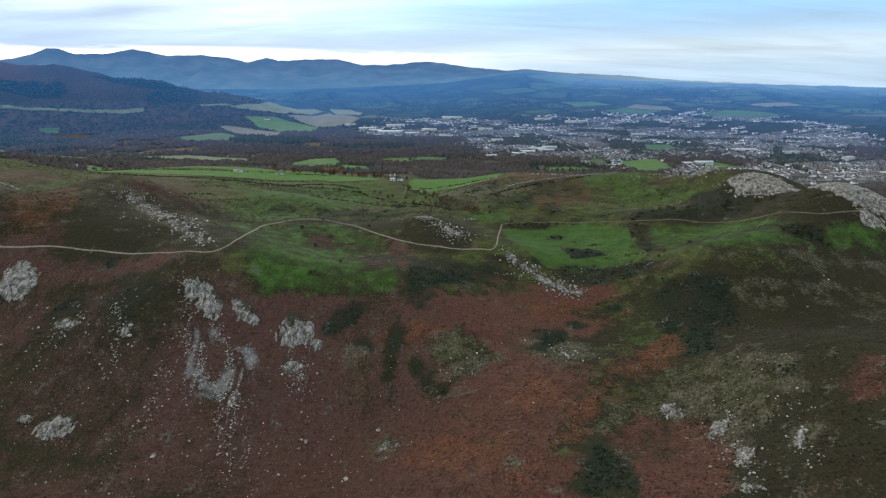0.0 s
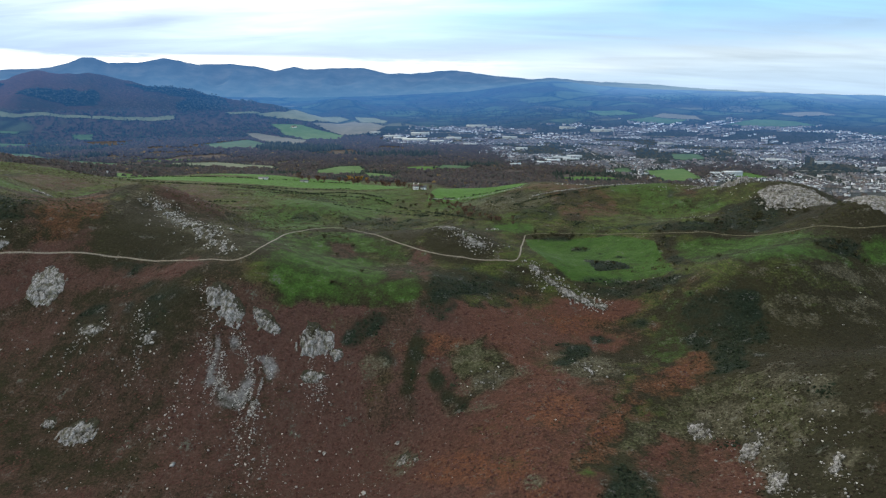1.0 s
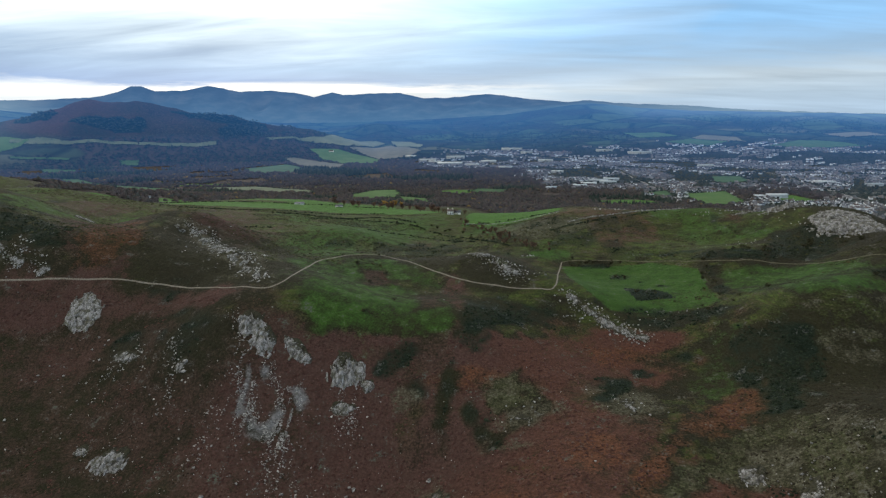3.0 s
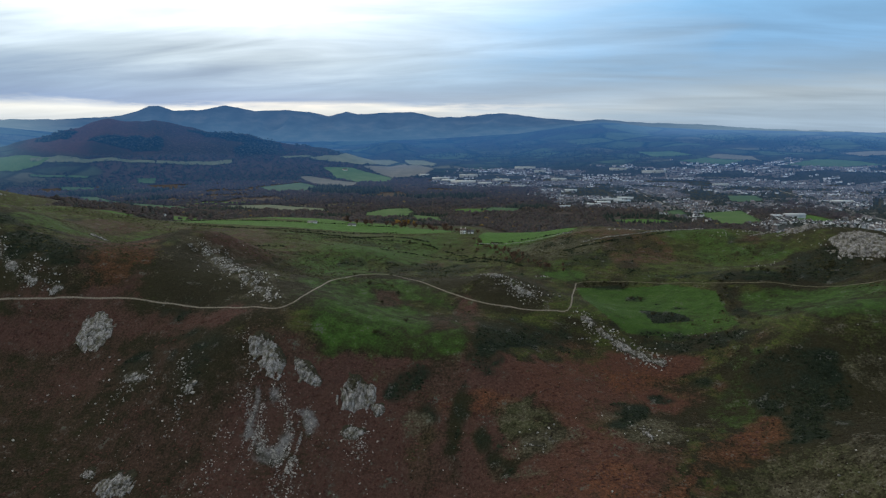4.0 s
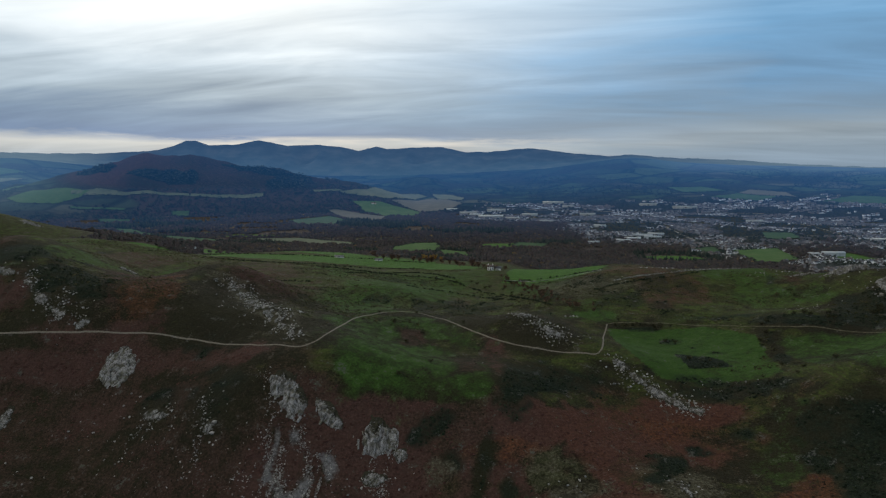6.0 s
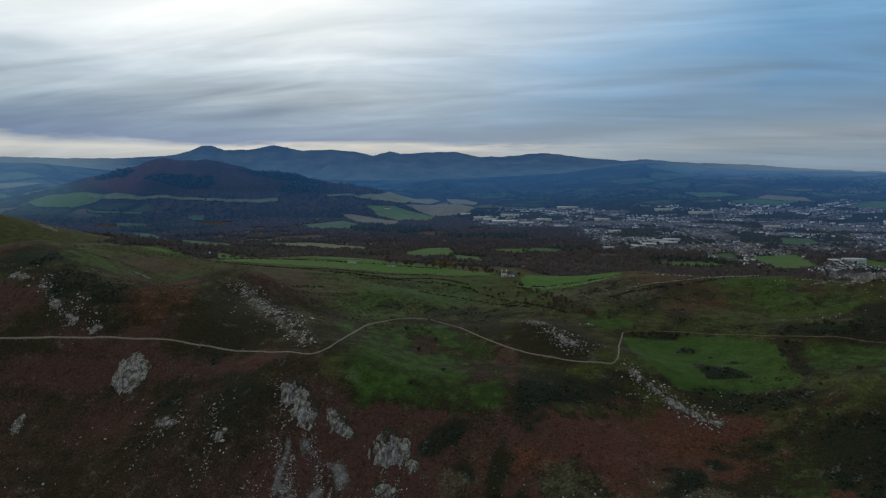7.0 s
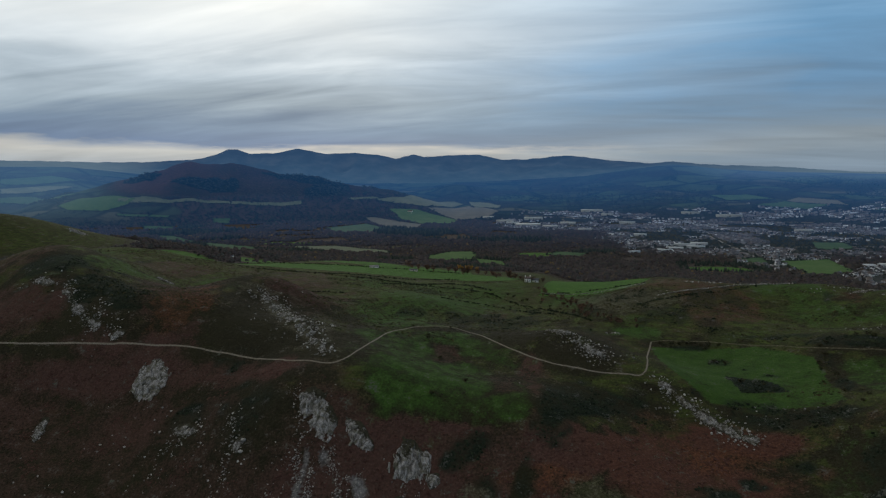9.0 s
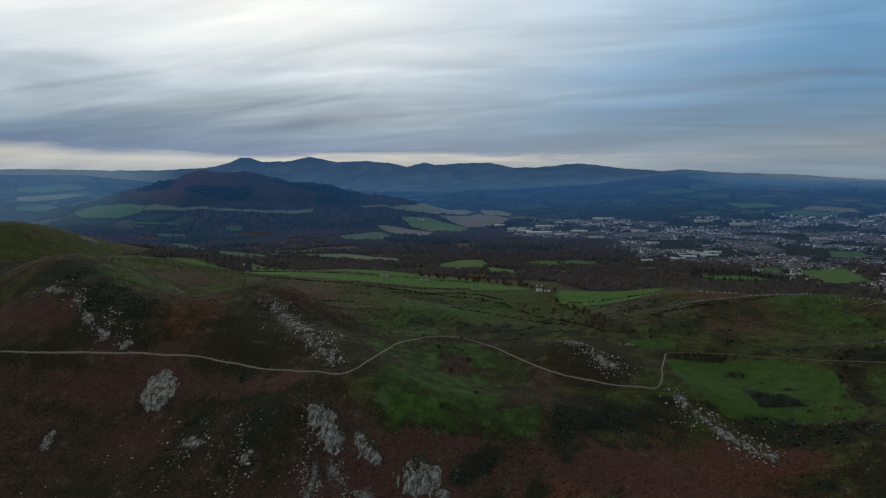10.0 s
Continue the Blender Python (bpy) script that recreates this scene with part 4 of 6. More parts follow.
def cells(x, y, size, seed):
    """Distances to the nearest and second cell centre, and the nearest cell's random value."""
    u, v = x / size, y / size
    i, j = np.floor(u).astype(np.int64), np.floor(v).astype(np.int64)
    d1, d2, pick = np.full(x.shape, 9.0), np.full(x.shape, 9.0), np.zeros(x.shape)
    for di in (-1, 0, 1):
        for dj in (-1, 0, 1):
            ci, cj = i + di, j + dj
            d = np.hypot(ci + lattice(ci, cj, seed) - u, cj + lattice(ci, cj, seed + 7) - v)
            new_best = d < d1
            d2 = np.where(new_best, d1, np.minimum(d2, d))
            pick = np.where(new_best, lattice(ci, cj, seed + 13), pick)
            d1 = np.minimum(d1, d)
    return d1, d2, pick


def crag_block(seed):
    """An angular block with worn corners, 2 m across and 2 m tall before scaling."""
    rng = np.random.default_rng(seed)
    pts = []
    for sx in (-1, 1):
        for sy in (-1, 1):
            for sz in (-1, 1):
                c = np.array([sx, sy, sz]) * rng.uniform(0.72, 1.0, 3)
                cut = rng.uniform(0.12, 0.4)
                pts += [c * [1 - cut, 1, 1], c * [1, 1 - cut, 1], c * [1, 1, 1 - cut]]
    return hull(np.array(pts))


BLOCKS = [big_mesh("block", *crag_block(140 + k), ROCK) for k in range(8)]


def crag(x, y, rx, ry, turn, tall, seed, label, slab=False):
    """An outcrop: a broken bed of rock, with upright blocks split by fissures that run down the slope."""
    n, m = int(np.clip(rx * 6, 24, 110)), int(np.clip(ry * 6, 24, 110))
    u, v = np.meshgrid(np.linspace(-1.15, 1.15, n), np.linspace(-1.15, 1.15, m))
    c, s = math.cos(radians(turn)), math.sin(radians(turn))
    lx, ly = u * rx, v * ry
    wx, wy = x + lx * c - ly * s, y + lx * s + ly * c

    def rim(px, py, pu, pv):
        ragged = 0.26 * vnoise(px, py, max(3.0, rx * 0.55), seed) + 0.14 * vnoise(px, py, 2.4, seed + 3) + 0.06
        return np.sqrt(pu * pu + pv * pv) + ragged + (0.3 + 0.55 * vnoise(px, py, 4.5, seed + 8) if tall < 3 else 0)

    d = rim(wx, wy, u, v)
    warp = 1.3 * vnoise(wx, wy, 6, seed + 4) + 0.4 * vnoise(wx, wy, 1.7, seed + 14)
    # upright columns split by fissures that run down the slope, standing highest along the front
    d1, d2, pick = cells((lx + 2 * warp) * (0.45 if slab else 1.0), (ly + 1.4 * warp) * (0.8 if slab else 0.3), 2.6 if slab else 1.7, seed + 5)
    joint = smooth(0.0, 0.2, d2 - d1)
    f1, f2, fine = cells(lx + 0.6 * warp, (ly + warp) * 0.6, 0.95, seed + 15)
    body = np.clip(1 - np.clip(d, 0, 1) ** 4, 0, 1)
    front = np.clip(0.8 - 0.45 * v, 0.3, 1.3)
    up = (0.42 if slab else 0.62) * tall * body * front * (0.35 + 0.65 * pick) * (0.2 + 0.8 * joint) + 0.4 * fine * np.clip(1.2 - d, 0, 1)
    z = ground_height(wx, wy) + np.where(d < 1, up, -1.5 - 2 * (d - 1)) + 0.12 * vnoise(wx, wy, 0.8, seed + 6)
    k = np.arange(n * m).reshape(m, n)
    quads = np.stack([k[:-1, :-1], k[:-1, 1:], k[1:, 1:], k[1:, :-1]], -1).reshape(-1, 4)
    keep = (u * u + v * v < 1.3).ravel()[quads].all(1)
    bed = big_mesh("rock_outcrop", np.stack([wx, wy, z], -1).reshape(-1, 3), quads[keep], ROCK_BED)
    moss = (0.06 if slab else 0.1 if tall > 4 else 0.36) + (0.25 if slab else 0.62) * smooth(0.0, 0.7, v + 0.5 * vnoise(wx, wy, 4, seed + 11)) + 0.25 * smooth(0.6, 1.0, d)
    # where fissure shade is painted, strongest along the joints
    crack = 1 - smooth(0.0, 0.16, d2 - d1) * (0.45 + 0.55 * smooth(0.0, 0.1, f2 - f1))
    layer = bed.attributes.new("grown", "FLOAT_COLOR", "POINT")
    layer.data.foreach_set("color", np.stack([moss, crack, 0.35 * pick + 0.65 * fine, 0 * moss + 1], -1).astype(np.float32).ravel())
    thing = tagged(new("rock_outcrop", bed), label, "rock", "rock outcrops on the moor")
    rng = np.random.default_rng(seed)
    count = int(np.clip(rx * ry * (0.08 if slab else 0.3), 8, 40))
    a, far = rng.uniform(0, 6.283, count * 2), np.sqrt(rng.uniform(0, 1, count * 2)) * 1.12
    bu, bv = far * np.cos(a), far * np.sin(a)
    bx, by = x + bu * rx * c - bv * ry * s, y + bu * rx * s + bv * ry * c
    edge = rim(bx, by, bu, bv)
    inner = np.nonzero((edge < 1.25) & (edge > 0.72) & (bv < 0.2 - 0.4 * rng.uniform(0, 1, count * 2)))[0][:count]
    bz = ground_height(bx, by)
    fall = math.degrees(math.atan(float(ground_height(x, y + 4) - ground_height(x, y - 4)) / 8))
    for i in inner:
        # split slabs lying down the slope
        size = (0.35 + 1.1 * rng.uniform() ** 2.2) * (0.7 + 0.08 * min(tall, 6)) * (0.6 if tall < 4 else 1.0)
        block = part("block", BLOCKS[int(rng.integers(8))], None, thing)
        lift = 0.4 * tall * max(0.0, 1 - edge[i] ** 2) * rng.uniform(0.3, 0.9)
        block.matrix_world = pose(bx[i], by[i], bz[i] + lift, fall - 90 + rng.normal() * 16, rng.normal() * 14, rng.normal() * 16) @ Matrix.Diagonal((size * rng.uniform(0.3, 0.7), size * rng.uniform(0.3, 0.7), size * rng.uniform(0.9, 2.6), 1))
    return thing


SLOPE_CRAGS = [  # x, y, half width, half depth, turn, height
    (-279, 380, 15, 11, -1, 8), (-150, 353, 9, 9, 4, 7), (-140, 345, 9, 7, -25, 7), (-120, 345, 11, 4.5, -22, 5),
    (-90, 341, 12, 10, 6, 8), (-75, 335, 5, 4, 4, 4), (-208, 291, 11, 8, -5, 5), (-228, 297, 5, 4, -3, 3),
    (-230, 347, 10, 4, -16, 3), (-186, 333, 3, 5, -10, 3),
    (-86, 323, 9, 4, 6, 2), (-336, 347, 4, 8, 17, 3),
]
RIDGE_CRAGS = [
    (275, 516, 29, 22, -50, 13), (299, 428, 32, 15, -54, 7), (293, 407, 9, 6, -40, 5), (255, 587, 20, 10, -5, 8),
    (232, 612, 12, 6, 0, 3), (-14, 482, 11, 6, -25, 3.0), (8, 458, 8, 5, -40, 3.0), (-178, 414, 5, 7, 9, 2.5),
    (-394, 545, 9, 8, 20, 3), (-388, 428, 7, 4, -20, 3), (-366, 415, 7, 5, -25, 4), (-344, 405, 6, 4, -25, 4), (-420, 438, 12, 5, -10, 3), (-322, 401, 5, 4, 10, 3),
    (52, 430, 7, 4, -40, 3.0), (62, 420, 8, 4, -42, 3.2), (72, 411, 9, 5, -40, 3.4), (82, 403, 9, 5, -36, 3.4), (92, 396, 6, 4, -30, 3.0),
]
NEAR_CRAGS = [
    (126, 245, 4, 12, -38, 3), (124, 218, 4, 10, -36, 3), (117, 199, 4, 5, -20, 3), (114, 269, 6, 8, -19, 3),
    (-27, 277, 8, 6, -30, 2.5), (14, 311, 6, 3, -11, 2), (70, 320, 7, 7, 8, 2.5), (142, 213, 3, 8, -41, 2.5),
    (-840, 905, 20, 10, 0, 6),
]
for i, row in enumerate(SLOPE_CRAGS):
    crag(*row, 300 + i * 20, "pale grey fissured crag on the steep bracken slope", i == 0)
for i, row in enumerate(RIDGE_CRAGS):
    crag(*row, 900 + i * 20, "bare whitish rock outcrop along the grassy ridge", i < 3)
for i, row in enumerate(NEAR_CRAGS):
    crag(*row, 1500 + i * 20, "lichen-grey rock rib breaking out of heather")


# Loose stones: scree below the crags, and boulders over the slope.
STONE_FIELDS = [  # x, y, half width, half depth, count, least and greatest size
    (-125, 308, 26, 24, 90, 0.3, 1.0), (-110, 285, 40, 18, 90, 0.4, 1.3), (-85, 318, 16, 9, 60, 0.5, 1.4), (-150, 350, 16, 12, 40, 0.5, 1.3),
    (-190, 330, 25, 22, 60, 0.4, 1.2), (-230, 340, 25, 18, 50, 0.4, 1.2), (-265, 350, 30, 22, 60, 0.4, 1.5), (-150, 262, 70, 25, 50, 0.4, 1.5),
    (60, 420, 16, 12, 90, 0.5, 1.5), (85, 402, 14, 9, 80, 0.5, 1.4), (10, 458, 18, 16, 90, 0.5, 1.4), (-6, 475, 16, 10, 80, 0.5, 1.3),
    (-235, 468, 26, 26, 120, 0.5, 1.6), (-185, 436, 12, 22, 90, 0.5, 1.5), (-340, 410, 25, 14, 80, 0.5, 1.5), (-50, 270, 40, 22, 50, 0.4, 1.2),
]
MORE_STONES = [
    (125, 235, 16, 26, 70, 0.4, 1.2), (145, 262, 20, 24, 50, 0.4, 1.1), (10, 315, 22, 14, 40, 0.4, 1.1), (66, 320, 16, 12, 40, 0.4, 1.2),
    (110, 418, 26, 10, 40, 0.4, 1.2), (210, 350, 45, 20, 25, 0.4, 1.0), (-300, 300, 40, 30, 40, 0.4, 1.3), (-420, 440, 30, 14, 60, 0.5, 1.5),
    (215, 628, 30, 8, 70, 0.5, 1.6), (170, 668, 30, 7, 60, 0.5, 1.5), (-100, 260, 150, 60, 40, 0.3, 0.9), (-200, 300, 120, 50, 40, 0.3, 0.9),
    (-145, 268, 0.5, 0.5, 2, 1.6, 2.0), (-73, 287, 0.5, 0.5, 2, 1.6, 2.0), (-183, 329, 0.5, 0.5, 2, 1.6, 2.0), (-184, 334, 0.5, 0.5, 2, 1.6, 2.0), (-47, 256, 0.5, 0.5, 2, 1.6, 2.0), (-34, 289, 0.5, 0.5, 2, 1.6, 2.0),
    (20, 350, 90, 50, 25, 0.3, 0.8), (270, 560, 40, 25, 60, 0.5, 1.4), (25, 540, 6, 4, 25, 0.6, 1.6), (115, 672, 22, 6, 60, 0.6, 1.6), (205, 530, 26, 16, 60, 0.4, 1.0), (60, 620, 34, 16, 40, 0.4, 0.9),
]


SCREE_RUNS = [  # middle line down the slope, spread, count, least and greatest size
    ([(-146, 330), (-140, 317), (-133, 301)], 2.6, 1100, 0.18, 0.75), ([(-115, 327), (-116, 312), (-116, 296)], 2.6, 1000, 0.18, 0.8),
    ([(-142, 309), (-130, 305), (-117, 306)], 3.0, 1200, 0.18, 0.6), ([(-137, 336), (-128, 328), (-122, 318)], 2.2, 400, 0.18, 0.7),
    ([(-118, 300), (-112, 284), (-104, 272)], 6.0, 260, 0.2, 0.9), ([(-150, 318), (-158, 302), (-160, 285)], 5.0, 260, 0.2, 0.9),
    ([(-86, 330), (-84, 322), (-80, 312)], 4.0, 380, 0.18, 0.7), ([(-165, 360), (-152, 340), (-150, 325)], 3.0, 220, 0.2, 0.8),
    ([(-200, 350), (-192, 330), (-188, 312)], 3.0, 200, 0.2, 0.9), ([(-215, 350), (-232, 342), (-240, 330)], 4.0, 220, 0.2, 0.9),
    ([(44, 436), (66, 417), (96, 394)], 4.0, 700, 0.25, 1.1), ([(-20, 488), (0, 466), (16, 450)], 5.0, 500, 0.25, 1.0),
    ([(-258, 492), (-225, 470), (-182, 420)], 9.0, 900, 0.22, 0.9), ([(-264, 486), (-239, 480), (-201, 438), (-179, 417), (-160, 394)], 3.6, 1700, 0.25, 1.1), ([(-400, 436), (-365, 416), (-325, 400)], 5.0, 450, 0.25, 1.1),
    ([(-130, 300), (-110, 278), (-90, 258)], 18.0, 520, 0.18, 0.6), ([(-60, 300), (-50, 275), (-40, 255)], 22.0, 320, 0.18, 0.5), ([(-230, 330), (-200, 300), (-170, 275)], 20.0, 380, 0.18, 0.6),
    ([(126, 262), (126, 240), (118, 196)], 5.0, 300, 0.2, 0.9), ([(150, 240), (143, 216), (140, 200)], 4.0, 160, 0.2, 0.8),
]


def build_stones():
    rng = np.random.default_rng(11)
    shapes = [stone_shape(60 + k, 0.55 + 0.06 * k) for k in range(6)]
    meshes = [big_mesh("boulder", v, f, STONE_SURFACE) for v, f in shapes]
    rows = []
    for cx, cy, rx, ry, n, lo, hi in STONE_FIELDS + MORE_STONES:
        n, hi = max(2, int(n * 0.4)), hi * 0.85
        a, d = rng.uniform(0, 2 * math.pi, n), np.sqrt(rng.uniform(0, 1, n)) * (1 + 0.25 * rng.normal(size=n))
        size = lo + (hi - lo) * rng.uniform(0, 1, n) ** 1.7
        rows += list(zip(cx + rx * d * np.cos(a), cy + ry * d * np.sin(a), size))
    # streaks of fine scree that run down from the foot of the crags
    for line, wide, n, lo, hi in SCREE_RUNS:
        mid = eased(line, 1.0)
        at = mid[rng.integers(0, len(mid), n)] + rng.normal(size=(n, 2)) * wide
        keep = vnoise(at[:, 0], at[:, 1] * 0.35, 2.2, 47) > -0.1
        rows += list(zip(at[keep, 0], at[keep, 1], lo + (hi - lo) * rng.uniform(0, 1, keep.sum()) ** 2.5))
    rows = np.array(rows)
    rows = rows[np.minimum(line_distance(rows[:, 0], rows[:, 1], FOOTPATH), line_distance(rows[:, 0], rows[:, 1], UPPER_PATH)) > 1.6]
    z = ground_height(rows[:, 0], rows[:, 1])
    order = np.argsort(-rows[:, 2])
    for k in order[:290]:
        x, y, size = rows[k]
        ob = new("boulder", meshes[k % 6])
        ob.matrix_world = pose(x, y, z[k] + 0.25 * size, *rng.uniform(-20, 20, 2), rng.uniform(0, 360)) @ Matrix.Diagonal((size, size, size, 1))
        tagged(ob, "pale weathered boulder lying on the moor slope", "boulder", "boulders on the moor")
    rest = order[290:]
    pieces = []
    for k in range(6):
        some = rest[rest % 6 == k]
        pieces.append(scatter(shapes[k], np.stack([rows[some, 0], rows[some, 1], z[some] + 0.2 * rows[some, 2]], -1), rows[some, 2], rng.uniform(0, 6.28, len(some))))
    v, f = merged(pieces)
    tagged(new("scree", big_mesh("scree", v, f, STONE_SURFACE)), "scattered pale scree stones on the slopes", "stones", kind="stuff")


build_stones()


# Growth on the moor
def growth(name, low, mid, high, rough=0.95):
    def colour(tree, place):
        isle = tree.nodes.new("ShaderNodeNewGeometry").outputs["Random Per Island"]
        n = math_node(tree, "ADD", math_node(tree, "MULTIPLY", isle, 0.6), math_node(tree, "MULTIPLY", noise_node(tree, place, 1.5, 3, 0.6), 0.5))
        return ramp_node(tree, n, [(0.15, low), (0.5, mid), (0.9, high)])
    return surface(name, colour, rough, 0.2, lambda t, p: noise_node(t, p, 5.0, 4, 0.7), spec=0.06)


BRACKEN_LEAF = growth("dead_bracken", (0.040, 0.021, 0.018), (0.068, 0.035, 0.029), (0.105, 0.057, 0.046))
HEATHER_TWIG = growth("dark_heather", (0.014, 0.012, 0.008), (0.026, 0.022, 0.015), (0.046, 0.039, 0.027))
GORSE_LEAF = growth("gorse_green", (0.007, 0.011, 0.007), (0.014, 0.021, 0.013), (0.032, 0.042, 0.025))
TUSSOCK = growth("pale_tussock", (0.028, 0.030, 0.016), (0.056, 0.057, 0.032), (0.105, 0.10, 0.062))


def build_growth():
    rng = np.random.default_rng(21)
    n = 210000
    x, y = rng.uniform(-430, 320, n), 190 + 460 * rng.uniform(0, 1, n) ** 1.35
    w = cover_at(x, y)
    tread = np.minimum(line_distance(x, y, FOOTPATH), line_distance(x, y, UPPER_PATH))
    bare = np.maximum(w["stone"], 0) > 0.45
    open_land = (tread > 1.8) & ~bare
    z = ground_height(x, y)
    clumpy = vnoise(x, y, 9, 44) * 0.35
    pick = rng.uniform(0, 1, n)
    kinds = {
        "bracken": (open_land & (np.maximum(w["bracken"], w["rust"]) + clumpy > 0.6) & (w["grass"] < 0.4) & (w["gorse"] < 0.4) & (pick < 0.5), 0.45, 1.05, 0.34, BRACKEN_LEAF, "rust-brown dead bracken covering the slopes"),
        "gorse": (open_land & (w["gorse"] + clumpy > 0.55) & (w["grass"] < 1.1) & (pick < 0.5), 0.5, 1.3, 0.6, GORSE_LEAF, "dense dark green gorse and bramble thickets"),
        "heather": (open_land & (w["bracken"] + clumpy < 0.5) & (w["grass"] + clumpy < 0.35) & (w["gorse"] < 0.4) & (w["olive"] < 0.5) & (pick < 0.3), 0.4, 0.9, 0.36, HEATHER_TWIG, "low dark heather in tufts"),
        "tussock": (open_land & (np.maximum(w["olive"], w["lichen"]) + clumpy > 0.5) & (w["grass"] < 0.45) & (w["gorse"] < 0.4) & (pick < 0.12), 0.35, 0.8, 0.5, TUSSOCK, "pale rough grass tussocks between rocks"),
    }
    for k, (name, (keep, lo, hi, tall, mat, label)) in enumerate(kinds.items()):
        idx = np.nonzero(keep)[0]
        size = lo + (hi - lo) * rng.uniform(0, 1, len(idx)) ** 1.8
        pieces = []
        for j in range(4):
            some = np.arange(len(idx)) % 4 == j
            i = idx[some]
            sz = np.stack([size[some], size[some] * rng.uniform(0.7, 1.2, len(i)), size[some] * tall * rng.uniform(0.7, 1.4, len(i))], -1)
            pieces.append(scatter(ball(2, 5, 500 + 10 * k + j, 0.3), np.stack([x[i], y[i], z[i] - 0.08], -1), sz, rng.uniform(0, 6.28, len(i))))
        v, f = merged(pieces)
        tagged(new(name, big_mesh(name, v, f, mat)), label, name, kind="stuff")


build_growth()


RUSH = growth("rush_tufts", (0.014, 0.018, 0.008), (0.030, 0.034, 0.014), (0.060, 0.056, 0.026))


def build_tufts():
    """Tufts of rush, heather and thorn in drifts over the rough pasture, thicker along old banks."""
    rng = np.random.default_rng(29)
    n = 90000
    x, y = rng.uniform(-620, 330, n), rng.uniform(430, 820, n)
    w = cover_at(x, y)
    tread = np.minimum(line_distance(x, y, FOOTPATH), line_distance(x, y, UPPER_PATH))
    drift = fnoise(x * 0.55, y * 1.3, 34, 99, 4) + 0.25 * vnoise(x, y, 6, 93)
    keep = (tread > 2) & (drift > 0.06) & (w["grass"] < 0.75) & (w["pasture"] < 0.3) & (w["stone"] < 0.3) & (rng.uniform(0, 1, n) < 0.55)
    i = np.nonzero(keep)[0]
    z = ground_height(x[i], y[i])
    size = 0.4 + 0.8 * rng.uniform(0, 1, len(i)) ** 2
    sz = np.stack([size * rng.uniform(0.8, 1.6, len(i)), size * rng.uniform(0.7, 1.2, len(i)), size * rng.uniform(0.4, 0.8, len(i))], -1)
    pieces = []
    for k in range(3):
        some = np.arange(len(i)) % 3 == k
        pieces.append(scatter(ball(2, 5, 560 + k, 0.3), np.stack([x[i], y[i], z - 0.08], -1)[some], sz[some], rng.uniform(0, 6.28, some.sum())))
    v, f = merged(pieces)
    tagged(new("rush_tufts", big_mesh("rush_tufts", v, f, RUSH)), "dark rush and heather tufts dotting rough pasture", "grass tufts", kind="stuff")


build_tufts()
build_ground()
build_far_country()


# Mountains: the far range, a plain backdrop with blue haze painted on as glow.
RANGE = [  # degrees to the left of +y, degrees above the eye
    (66, 1.5), (49.9, 1.66), (46.3, 1.72), (42.3, 1.69), (38.1, 1.74), (34.2, 2.07), (33.0, 2.43), (32.0, 2.89), (31.3, 2.90),
    (30.2, 2.56), (28.2, 2.63), (26.0, 3.01), (23.6, 2.61), (21.0, 2.68), (18.9, 2.53), (17.2, 2.16), (15.6, 2.53), (14.6, 2.32),
    (11.5, 2.52), (9.4, 2.51), (7.3, 2.08), (5.2, 2.06), (1.6, 2.39), (-0.4, 2.21), (-2.8, 1.88), (-5.7, 1.64), (-7.6, 1.76),
    (-9.8, 1.49), (-15.7, 1.2), (-21.2, 0.75), (-29.0, 0.4), (-32.8, 0.31), (-35.2, -0.1), (-48, -0.2),
]


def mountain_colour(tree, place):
    # dark heath tinted blue: haze put into the base colour
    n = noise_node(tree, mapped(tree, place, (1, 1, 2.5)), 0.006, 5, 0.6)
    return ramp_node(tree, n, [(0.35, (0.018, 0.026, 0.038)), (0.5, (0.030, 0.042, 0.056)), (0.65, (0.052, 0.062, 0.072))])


MOUNTAIN = paint_haze(surface("haze_tinted_heath", mountain_colour, 1.0, spec=0.0))


